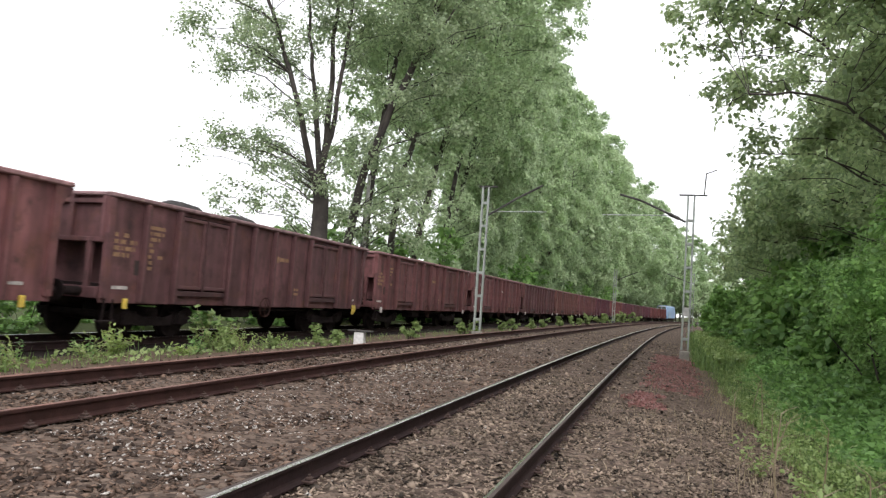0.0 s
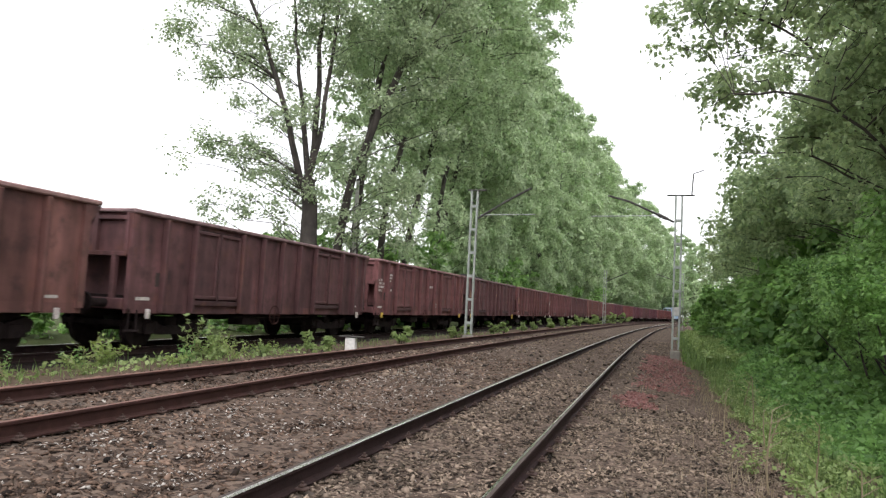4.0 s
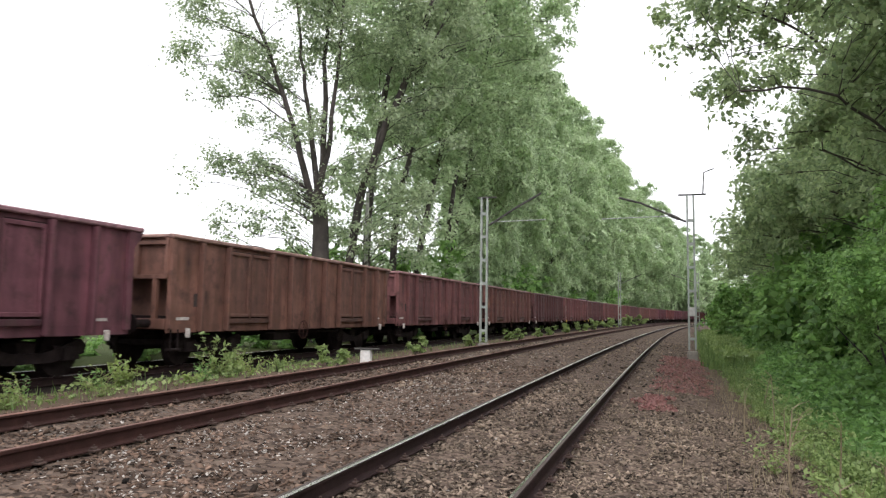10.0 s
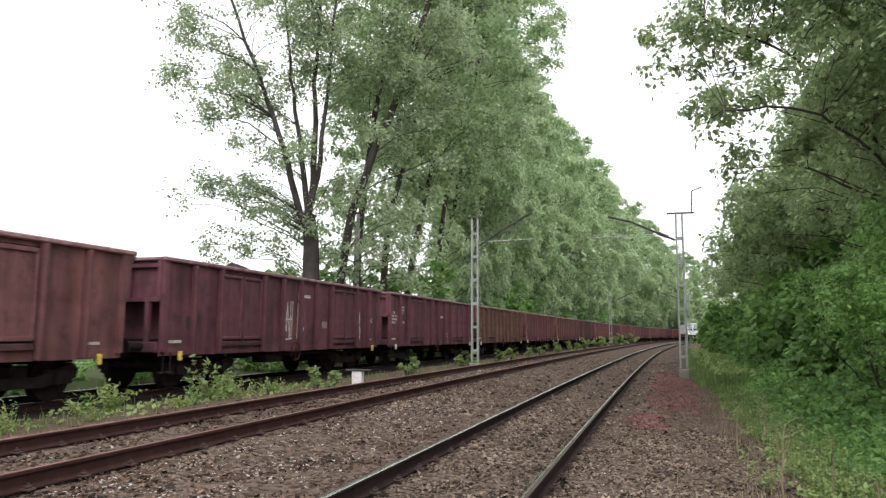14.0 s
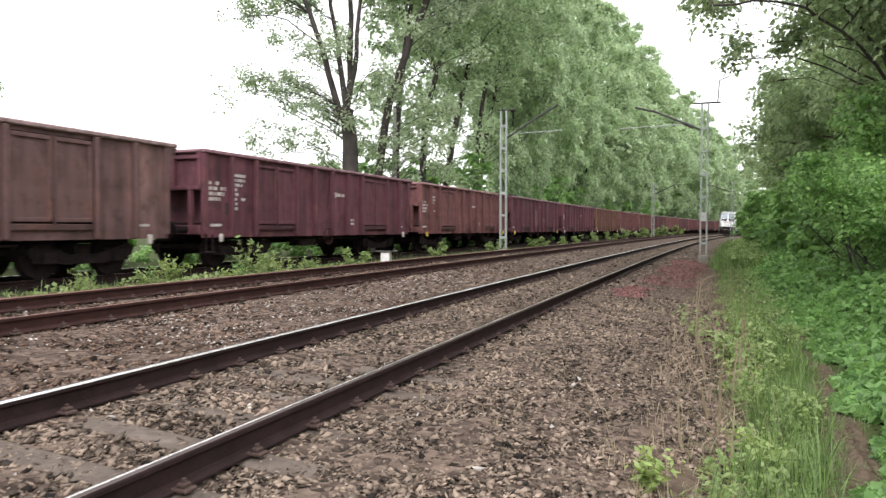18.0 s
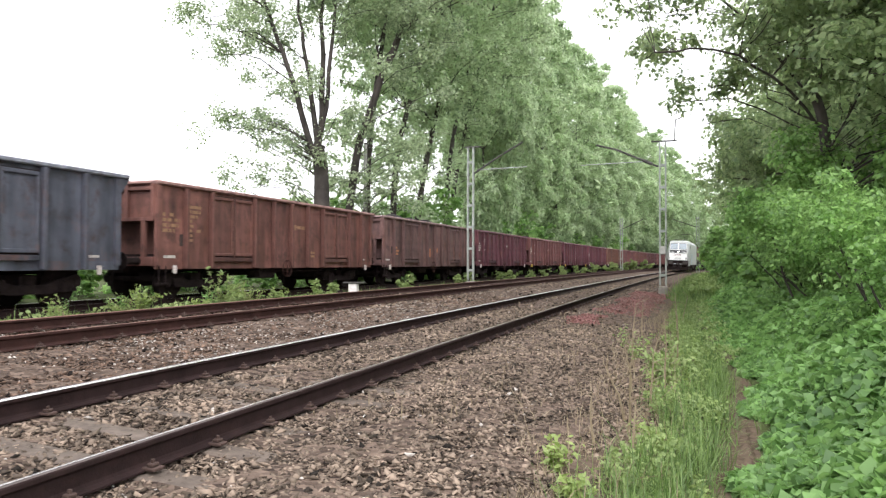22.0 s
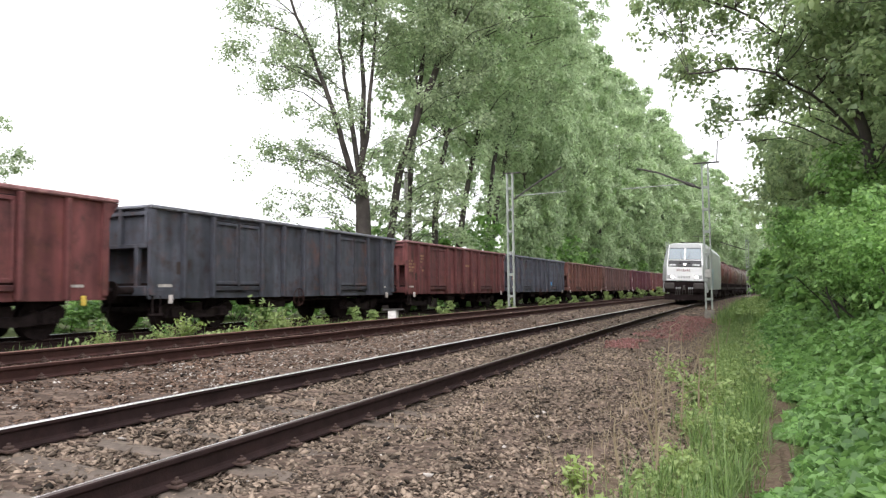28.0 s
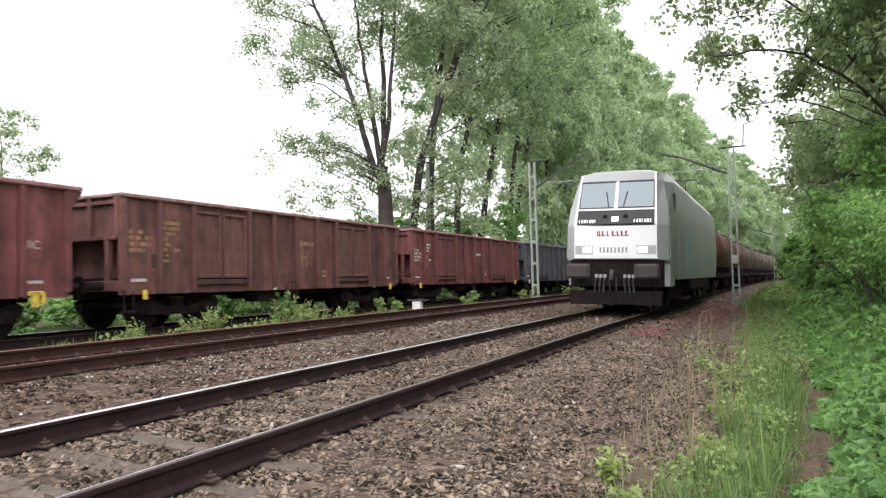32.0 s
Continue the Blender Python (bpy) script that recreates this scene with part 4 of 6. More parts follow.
ROWS_A = [[0.1, -0.06, 0.14], [0.12, 0.16, -0.02, 0.12, 0.05], [0.16, 0.06, 0.2, 0.04], [0.2, 0.1, 0.05]]
ROWS_B = [[0.52], [0.1, 0.24, 0.06], [-0.02, 0.2, 0.06], [0.16], [-0.02, 0.14], [0.14, -0.1, 0.16], [-0.02, 0.1], [0.18]]
BROWN, DARKBROWN, PLUM, RUSTY, GREY, REDDISH, TAN = (0.18, 0.078, 0.078), (0.135, 0.064, 0.066), (0.14, 0.053, 0.068), (0.2, 0.092, 0.075), (0.112, 0.122, 0.155), (0.178, 0.063, 0.062), (0.18, 0.084, 0.074)
SLATE, TAUPE, OCHRE = (0.075, 0.081, 0.1), (0.15, 0.088, 0.082), (0.18, 0.09, 0.068)
NAMES = {OCHRE: "faded orange-brown", SLATE: "dark slate-grey", TAUPE: "grimy grey-brown", BROWN: "brown", DARKBROWN: "dark brown", PLUM: "dull plum-red", RUSTY: "orange rusty", GREY: "grey-blue", REDDISH: "reddish-brown", TAN: "faded tan-brown"}
# paint, lettering colour, loads (place, height), extras
FLEET = {
    -12: (REDDISH, None, []), -11: (REDDISH, None, []), -10: (PLUM, None, []), -9: (DARKBROWN, None, []), -8: (PLUM, None, []), -7: (REDDISH, None, []), -6: (PLUM, None, []),
    -5: (BROWN, None, []), -4: (TAN, None, []), -3: (DARKBROWN, None, []), -2: (BROWN, "w", []), -1: (BROWN, "y", []),
    0: (DARKBROWN, "y", [(-2.6, 0.75), (0.2, 0.72)]), 1: (BROWN, "w", []), 2: (DARKBROWN, None, []), 3: (TAN, "y", [(-3, 0.68), (-0.5, 0.66), (2.2, 0.64)]), 4: (BROWN, None, []), 5: (OCHRE, None, [(-1, 0.66)]),
    6: (PLUM, "w", []), 7: (PLUM, "g", [(-1.5, 0.66), (2.5, 0.62)]), 8: (BROWN, "w", [(-2.6, 0.68)]), 9: (PLUM, "w", []), 10: (TAUPE, "o", [(-2.4, 0.74), (-0.2, 0.7), (2.2, 0.7)]), 11: (RUSTY, "y", []),
    12: (GREY, "b", [(-3.5, 0.6), (-1.0, 0.64), (2.0, 0.58)]), 13: (REDDISH, "y", []), 14: (SLATE, None, []), 15: (REDDISH, "w", [(-4, 0.7)]), 16: (TAN, "y", []), 17: (REDDISH, "u", []), 18: (BROWN, None, []),
}
WAGONS = {}
first_wagon = goods_wagon()
for k, (paint, letters, loads) in FLEET.items():
    w = first_wagon if not WAGONS else copy_thing(first_wagon, Matrix())
    WAGONS[k] = w
    tagged(w, f"{NAMES[paint]} steel open goods wagon on the far track", "goods wagon", "wagons of the passing goods train")
for k, (paint, letters, loads) in FLEET.items():
    w = WAGONS[k]
    tone = np.random.default_rng(100 + k).uniform(0.88, 1.1)
    shade = np.random.default_rng(200 + k)
    for o in w.children:
        # worn also holds painted shade: the stakes are darkened to 0.82
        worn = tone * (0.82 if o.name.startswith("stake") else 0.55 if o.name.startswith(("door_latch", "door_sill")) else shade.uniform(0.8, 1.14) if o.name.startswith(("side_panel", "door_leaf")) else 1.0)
        # top edges: worn wagon paint, lightened to hold the light they catch
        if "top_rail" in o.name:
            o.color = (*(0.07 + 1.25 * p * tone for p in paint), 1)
        else:
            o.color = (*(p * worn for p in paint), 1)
    heap(w, loads, 40 + k)
    if letters in ("w", "y", "g", "o", "u") and k > -3:
        m = M_YELLOW if letters == "y" else M_WHITE
        if letters == "u":
            words(w, "UIC", 5.35, 1.78, 0.24)
        elif letters == "o":
            bars(w, "painted_patch", -0.9, 1.75, [[0.42]], M_ORANGE, "faded orange painted patch", 0.42)
            bars(w, "painted_patch", 0.3, 1.8, [[0.28]], M_ORANGE, "faded orange painted patch", 0.24)
            bars(w, "lettering", -5.1, 1.75, [[0.3], [0.5], [0.4]], M_ORANGE)
        elif letters == "g":
            scrawl(w, [[(0, 0), (0.05, 1.1), (0.25, 0.2), (0.3, 1.1)], [(0.1, 0.0), (0.3, 1.0), (0.45, 0.0), (0.5, 1.15)], [(-0.05, 0.55), (0.6, 0.6)], [(0.55, 0.05), (0.62, 1.15)], [(0.9, 0), (0.95, 1.1), (1.2, 1.0), (1.0, 0.6), (1.35, 0.3), (1.2, 0.1)], [(0, -0.05), (0.6, 0.0)]], -1.0, 1.2, 1.0, M_WHITE, "loose white spray-paint scrawl")
            scrawl(w, [[(0, 0), (0.05, 0.9), (0.2, 0.1), (0.3, 0.9), (0.35, 0)], [(0.1, 0.5), (0.4, 0.2), (0.3, -0.1)]], 4.35, 1.25, 1.0, M_WHITE, "loose white spray-paint scrawl")
            bars(w, "logo", -0.05, 2.62, [[0.34]], M_WHITE, "white logo block", 0.2)
            bars(w, "logo", 0.34, 2.58, [[0.4]], M_WHITE, "white logo bar", 0.1)
            words(w, "UIC", 5.5, 1.78, 0.24)
            bars(w, "data_panel", 1.6, 1.75, [[0.36]], mat("faint_pale_stencil", (0.28, 0.2, 0.18), 0.8), "", 0.22)
        else:
            bars(w, "lettering", -6.15, 2.3, ROWS_A, m, "worn painted lettering", 0.09)
            bars(w, "lettering", -5.15, 2.55, ROWS_B, m, "worn painted lettering", 0.08)
            bars(w, "logo", 0.1, 2.3, [[0.3]], m, "small logo block", 0.18)
            bars(w, "logo", 0.44, 2.27, [[0.26, 0.2]], m, "small logo bars", 0.11)
            bars(w, "data_panel", 1.4, 1.4, [[0.1, 0.1], [0.26]], m, "", 0.08)
            if k == 16:
                scrawl(w, [[(0, 0), (0.02, 0.45)], [(0.18, 0), (0.2, 0.42)], [(0, 0.25), (0.2, 0.22)]], 0.35, 1.5, 1.25, M_YELLOW, "faint chalk mark")
    if letters == "b":
        bars(w, "painted_patch", 2.36, 1.52, [[0.62]], M_BLUE, "bright blue painted patch", 0.32, proud=0.03)
        bars(w, "painted_patch", -6.2, 1.9, [[0.5], [0.4]], M_ORANGE, "", 0.12)
    if k > -3:
        bars(w, "data_panel", -5.5, 1.75, [[0.34]], mat("dark_panel", (0.05, 0.035, 0.032), 0.8) if k == -2 else bpy.data.materials["dark_panel"], "dark blank panel", 0.32)
        bars(w, "lettering", -6.1, 1.18, [[0.45]], M_WHITE, "", 0.07)
        bars(w, "lettering", 5.45, 1.16, [[0.35]], M_WHITE, "", 0.06)
    if k in (0, 1, 7, 8, 15, 16, 17):
        for o in w.children:
            if o.name.startswith("tow_hook"):
                o.material_slots[0].link = "OBJECT"
                o.material_slots[0].material = M_BRIGHTYELLOW
                o["label"] = "small yellow-painted tow hook"
    if k in (0, 17):
        part("shunting_hook", box(WIDE, WIDE + 0.06, 5.5, 5.66, 0.62, 0.95, 0.02, bm=box(WIDE, WIDE + 0.06, 5.42, 5.74, 0.86, 0.95, 0.015)), M_BRIGHTYELLOW, w, "bright yellow towing eye")

# ---- electric locomotive and its tank wagons on the main track ----
def loco_body(length, zb):
    """A shell lofted from a flat nose over chamfered corners to full width, and back again at the tail."""
    front = [(1.18, 1.5), (1.17, 2.45), (1.13, 2.95), (1.08, 3.75), (1.05, 3.98), (0.7, 4.06), (0, 4.07)]
    corner = [(1.44, 1.45), (1.44, 2.45), (1.4, 2.95), (1.24, 3.75), (1.14, 4.02), (0.8, 4.12), (0, 4.13)]
    side = [(1.49, zb), (1.49, 2.45), (1.48, 3.0), (1.42, 3.8), (1.2, 4.1), (0.85, 4.16), (0, 4.17)]
    bm = bmesh.new()

    def loop(outline, y):
        ring = outline + [(-x, z) for x, z in outline[-2::-1]]
        return [bm.verts.new((x, y(z), z)) for x, z in ring]
    loops = [loop(front, nose), loop(corner, lambda z: nose(z) + 0.3), loop(side, lambda z: 1.7), loop(side, lambda z: length - 1.7), loop(corner, lambda z: length - 0.3 - nose(z)), loop(front, lambda z: length - nose(z))]
    n = len(loops[0])
    for a, b in zip(loops[:-1], loops[1:]):
        for i in range(n - 1):
            bm.faces.new((a[i], a[i + 1], b[i + 1], b[i]))
        bm.faces.new((a[n - 1], a[0], b[0], b[n - 1]))
    bm.faces.new(loops[0][::-1])
    bm.faces.new(loops[-1])
    return bm


def nose(z):
    return 0.0 if z < 2.45 else (z - 2.45) * 0.36


def plate(points, proud, depth=0.03):
    """A flat panel on the nose from corners (x, z), standing a little proud of it."""
    bm = bmesh.new()
    a = [bm.verts.new((x, nose(z) - proud, z)) for x, z in points]
    b = [bm.verts.new((x, nose(z) - proud + depth, z)) for x, z in points]
    n = len(points)
    bm.faces.new(a)
    bm.faces.new(b[::-1])
    for i in range(n):
        bm.faces.new((a[i], b[i], b[(i + 1) % n], a[(i + 1) % n]))
    return bm


def flat(x0, x1, z0, z1, proud, depth=0.03):
    return plate([(x0, z0), (x1, z0), (x1, z1), (x0, z1)], proud, depth)


def electric_loco(silver, face, length=18.9, lit=True):
    c = empty("electric_locomotive")
    part("body", loco_body(length, 0.92), silver, c)
    part("front_panel", flat(-1.16, 1.16, 1.52, 2.44, 0.012), face, c, "white front panel")
    part("number_panel", flat(-0.52, 0.5, 1.56, 2.06, 0.022), face, c)
    part("lamp_band", flat(-1.1, 1.1, 2.5, 2.9, 0.014), M_BLACK, c, "black band under the windscreen")
    part("roof_front", plate([(-1.06, 3.78), (1.06, 3.78), (1.03, 4.0), (-1.03, 4.0)], 0.012), M_LGREY, c, "grey strip over the windscreen")
    part("screen_frame", flat(-1.09, 1.09, 2.93, 3.77, 0.01), M_BLACK, c)
    for s in (-1, 1):
        part("windscreen", plate([(s * 0.06, 2.99), (s * 1.04, 2.99), (s * 1.02, 3.72), (s * 0.06, 3.72)][::s], 0.022), M_GLASS, c, "pale reflecting windscreen pane")
        part("side_pillar", plate([(s * 1.1, 2.44), (s * 1.17, 2.44), (s * 1.08, 3.98), (s * 1.03, 3.98)][::s], 0.026), face, c)
        lo, hi = sorted((s * 0.62, s * 1.13))
        lamp = part("headlamp", flat(lo, hi, 1.64, 1.88, 0.026), M_LGREY, c, "rectangular headlamp housing")
        lo, hi = sorted((s * 0.66, s * 0.9))
        part("lamp_glass", flat(lo, hi, 1.68, 1.84, 0.034), M_LAMP if lit else M_WHITE, lamp, "lit headlamp")
        part("grab_rail", rod((s * 1.47, 0.34, 1.55), (s * 1.43, 0.55, 2.75), 0.018, sides=6), M_WIRE, c)
        w = rod((s * 0.2, nose(3.0) - 0.05, 2.98), (s * 0.3, nose(3.45) - 0.05, 3.45), 0.014, sides=5)
        part("wiper", w, M_BLACK, c)
        lo, hi = sorted((s * 0.52, s * 1.04))
        mk = bmesh.new()
        for q in range(7):
            a = lo + (hi - lo) * q / 7
            join(mk, flat(a, a + (hi - lo) * (0.1 if q % 3 else 0.06), 2.53, 2.63, 0.024, 0.008))
        part("marker_lettering", mk, M_LWHITE, c, "small white lettering on the black band")
        part("lamp_housing", rod((s * 0.29, nose(2.7) - 0.03, 2.7), (s * 0.29, nose(2.7) + 0.02, 2.7), 0.07, sides=12), M_UNDER, c)
        part("side_window", box(s * 1.44 - 0.03, s * 1.44 + 0.03, 1.35, 1.75, 2.75, 3.45, 0.01), M_BLACK, c)
        part("cab_door", box(s * 1.49 - 0.006, s * 1.49 + 0.012, 2.0, 2.65, 1.1, 2.42, 0.004), silver, c)
        part("door_rail", rod((s * 1.53, 1.9, 1.1), (s * 1.53, 1.9, 2.6), 0.016, sides=6), M_WIRE, c)
        part("cab_step", box(s * 1.3 - 0.16, s * 1.3 + 0.16, 0.5, 1.5, 0.72, 1.5, 0.03), silver, c)
        part("blue_stripe", box(s * 1.49 - 0.004, s * 1.49 + 0.006, 4.2, 6.2, 0.96, 2.44), M_BLUESTRIPE, c, "pale blue stripe down the side")
        part("frame_skirt", box(s * 1.44 - 0.04, s * 1.44 + 0.04, 5.6, 13.2, 0.55, 0.98, 0.02), M_UNDER, c)
        part("bogie_skirt", box(s * 1.15 - 0.05, s * 1.15 + 0.05, 2.0, 5.4, 0.3, 0.85, 0.03), M_UNDER, c)
        part("bogie_skirt", box(s * 1.15 - 0.05, s * 1.15 + 0.05, 13.4, 16.8, 0.3, 0.85, 0.03), M_UNDER, c)
    part("centre_post", flat(-0.05, 0.05, 2.94, 3.76, 0.03), face, c)
    part("screen_sill", flat(-1.1, 1.1, 2.9, 2.95, 0.03), face, c)
    part("top_lamp", flat(-0.09, 0.09, 2.57, 2.7, 0.05, 0.05), M_LAMP if lit else M_WHITE, c, "lit upper headlamp")
    # emblem and lettering as plain shapes
    em = bmesh.new()
    for x, w in ((-0.5, 0.04), (-0.44, 0.03), (-0.36, 0.05), (-0.22, 0.035), (-0.08, 0.06), (0.06, 0.04), (0.17, 0.06), (0.3, 0.05)):
        join(em, flat(x, x + w * 0.8, 2.15, 2.3, 0.024, 0.008))
        join(em, flat(x, x + w * 1.9, 2.15, 2.175, 0.025, 0.008))
    part("lettering", em, M_LRED, c, "red lettering on the white front")
    num = bmesh.new()
    for i in range(8):
        x = -0.43 + i * 0.105
        join(num, flat(x, x + 0.05, 1.68, 1.83, 0.03, 0.008))
    part("number_bars", num, M_GREYBAR, c)
    # underside and nose gear
    part("buffer_beam", box(-1.3, 1.3, 0.1, 0.5, 0.7, 1.5, 0.03), M_UNDER, c)
    part("snow_plough", prism([(-1.28, 0.2), (1.28, 0.2), (1.32, 0.6), (-1.32, 0.6)], "y", 0.0, 0.14, 0.02), M_UNDER, c, "dusty dark plough blade")
    for s in (-1, 1):
        buf = part("buffer_block", box(s * 0.95 - 0.34, s * 0.95 + 0.34, -0.5, -0.32, 0.94, 1.36, 0.06), M_BUFFER, c, "grey rectangular buffer head")
        part("buffer_stem", rod((s * 0.95, -0.34, 1.14), (s * 0.95, 0.12, 1.14), 0.13, sides=12), M_UNDER, c)
        for x in (0.28, 0.4, 0.52):
            hose = part("brake_hose", rod((s * x, 0.08, 1.0), (s * x, -0.12, 0.88), 0.03, sides=6, bm=rod((s * x, -0.12, 0.88), (s * (x + 0.03), -0.06, 0.55), 0.028, sides=6)), M_DARKSTEEL, c)
            part("hose_valve", box(s * x - 0.04, s * x + 0.04, -0.03, 0.09, 0.96, 1.06, 0.01), M_LGREY, hose)
    hook = part("coupling", prism([(-0.5, 0.9), (0.1, 0.9), (0.1, 1.1), (-0.3, 1.1), (-0.34, 1.2), (-0.44, 1.2), (-0.5, 1.05)], "x", -0.05, 0.05, 0.01), M_BUFFER, c)
    for s in (-0.09, 0.09):
        part("shackle", rod((s, -0.3, 1.0), (s, -0.22, 0.62), 0.024, sides=6), M_BUFFER, hook)
    part("underframe", box(-1.0, 1.0, 0.5, length - 0.5, 0.35, 0.95), M_UNDER, c)
    for y in (2.4, 5.0, 13.9, 16.5):
        b = rod((-0.82, y, 0.6), (-0.69, y, 0.6), 0.6, sides=24)
        rod((0.69, y, 0.6), (0.82, y, 0.6), 0.6, sides=24, bm=b)
        rod((-0.9, y, 0.6), (0.9, y, 0.6), 0.09, bm=b)
        part("wheelset", b, M_WHEEL, c)
    # roof gear: one raised and one folded pantograph
    for y, up in ((3.4, False), (15.2, True)):
        p = box(-0.6, 0.6, y - 0.5, y + 0.5, 4.15, 4.23, 0.02)
        if up:
            for s in (-0.4, 0.4):
                rod((s, y - 0.4, 4.2), (s * 0.6, y + 0.9, 4.85), 0.025, bm=p)
                rod((s * 0.6, y + 0.9, 4.85), (s * 0.7, y - 0.1, 5.5), 0.022, bm=p)
            rod((-0.8, y - 0.1, 5.52), (0.8, y - 0.1, 5.52), 0.03, bm=p)
        else:
            rod((-0.8, y + 0.9, 4.36), (0.8, y + 0.9, 4.36), 0.03, bm=p)
            for s in (-0.4, 0.4):
                rod((s, y - 0.4, 4.24), (s, y + 0.9, 4.34), 0.025, bm=p)
        part("pantograph", p, M_DARKSTEEL, c)
    part("roof_box", box(-0.5, 0.5, 6.5, 12.5, 4.12, 4.28, 0.04), M_DARKSTEEL, c)
    return c


M_BLUESTRIPE = mat("pale_blue_loco_stripe", (0.36, 0.45, 0.52), 0.4, 0.2, vary=0.06, scale=0.8, bump=0.02)
LOCO = tagged(electric_loco(M_SILVER, M_LWHITE), "silver electric locomotive with white front on the main track", "locomotive")
HEAD = tagged(electric_loco(M_BLUELOCO, M_BLUELOCO, 17.0, False), "blue electric locomotive at the head of the goods train", "locomotive")


def tank_wagon():
    w = empty("tank_wagon")
    L, R, zc = 5.7, 1.42, 2.42
    bm = bmesh.new()
    prof = [(-L - 0.38, 0.0), (-L - 0.34, 0.6), (-L - 0.2, 1.1), (-L, R), (-L / 2, R), (0, R * 1.003), (L / 2, R), (L, R), (L + 0.2, 1.1), (L + 0.34, 0.6), (L + 0.38, 0.0)]
    seg = 28
    rings = []
    for y, r in prof:
        rings.append([bm.verts.new((r * math.cos(2 * math.pi * i / seg), y, zc + r * math.sin(2 * math.pi * i / seg))) for i in range(seg)] if r > 0 else bm.verts.new((0, y, zc)))
    for a, b in zip(rings[:-1], rings[1:]):
        for i in range(seg):
            j = (i + 1) % seg
            if not isinstance(a, list):
                bm.faces.new((a, b[j], b[i]))
            elif not isinstance(b, list):
                bm.faces.new((a[i], a[j], b))
            else:
                bm.faces.new((a[i], a[j], b[j], b[i]))
    part("tank", bm, M_TANK, w, smooth=True)
    for y in (-4.2, -2.1, 0.0, 2.1, 4.2):
        ring = bmesh.new()
        loops = [[ring.verts.new((q * math.cos(2 * math.pi * i / seg), y + e, zc + q * math.sin(2 * math.pi * i / seg))) for i in range(seg)] for q, e in ((R, -0.05), (R + 0.03, -0.05), (R + 0.03, 0.05), (R, 0.05))]
        for u, v in zip(loops, loops[1:] + loops[:1]):
            for i in range(seg):
                ring.faces.new((u[i], u[(i + 1) % seg], v[(i + 1) % seg], v[i]))
        part("strap", ring, M_TANK, w)
    part("hatch", rod((0, 0, zc + R - 0.05), (0, 0, zc + R + 0.28), 0.3, sides=16), M_TANK, w)
    part("walkway", box(-0.35, 0.35, -3.2, 3.2, zc + R + 0.06, zc + R + 0.1), M_DARKSTEEL, w)
    lad = bmesh.new()
    for dx in (-0.2, 0.2):
        rod((R + 0.1, dx, 1.0), (R + 0.1, dx, zc + 0.6), 0.018, sides=5, bm=lad)
        rod((R + 0.1, dx, zc + 0.6), (0.4, dx, zc + R + 0.12), 0.018, sides=5, bm=lad)
    for i in range(8):
        rod((R + 0.1, -0.2, 1.1 + i * 0.25), (R + 0.1, 0.2, 1.1 + i * 0.25), 0.014, sides=5, bm=lad)
    part("ladder", lad, M_DARKSTEEL, w)
    fr = box(-1.1, 1.1, -6.0, 6.0, 0.86, 1.14)
    for y in (-4.6, -1.5, 1.5, 4.6):
        box(-1.2, 1.2, y - 0.18, y + 0.18, 1.1, 1.5, bm=fr)
    part("underframe", fr, M_UNDER, w)
    for y in (-4.1, 4.1):
        bogie(w, y)
    buffers(w, -6.0, -1)
    buffers(w, 6.0, 1)
    return w


TANKS = []
first_tank = tank_wagon()
for i in range(9):
    t = first_tank if i == 0 else copy_thing(first_tank, Matrix())
    TANKS.append(t)
for i, t in enumerate(TANKS):
    col = [(0.11, 0.038, 0.032), (0.085, 0.055, 0.043), (0.1, 0.065, 0.05), (0.09, 0.06, 0.047)][0 if i < 2 else 1 + i % 3]
    tagged(t, ("dull red-brown" if i < 2 else "grimy grey-brown") + " tank wagon with straps coupled behind the locomotive", "tank wagon", "tank wagons behind the locomotive")
    for o in t.children:
        o.color = (*col, 1)

# ---- trees ----
def tube(points, radii, sides=6):
    """Vertices and quads of a bent, tapering branch."""
    pts = np.asarray(points, float)
    v, f = [], []
    for i, (p, r) in enumerate(zip(pts, radii)):
        d = pts[min(i + 1, len(pts) - 1)] - pts[max(i - 1, 0)]
        d = d / (np.linalg.norm(d) + 1e-9)
        a = np.cross(d, (0.31, 0.95, 0.1))
        a /= np.linalg.norm(a) + 1e-9
        b = np.cross(d, a)
        for s in range(sides):
            w = 2 * math.pi * s / sides
            v.append(p + r * (math.cos(w) * a + math.sin(w) * b))
    for i in range(len(pts) - 1):
        for s in range(sides):
            t = (s + 1) % sides
            f.append((i * sides + s, i * sides + t, (i + 1) * sides + t, (i + 1) * sides + s))
    return v, f


def wander(r, start, direction, length, steps, lift=0.0, wobble=0.12):
    """A branch line that wanders, and turns up (or down) as it goes."""
    p, d = np.array(start, float), np.array(direction, float)
    d /= np.linalg.norm(d)
    out = [p.copy()]
    for _ in range(steps):
        d = d + r.normal(0, wobble, 3) + np.array([0, 0, lift])
        d /= np.linalg.norm(d)
        p = p + d * length / steps
        out.append(p.copy())
    return np.array(out)


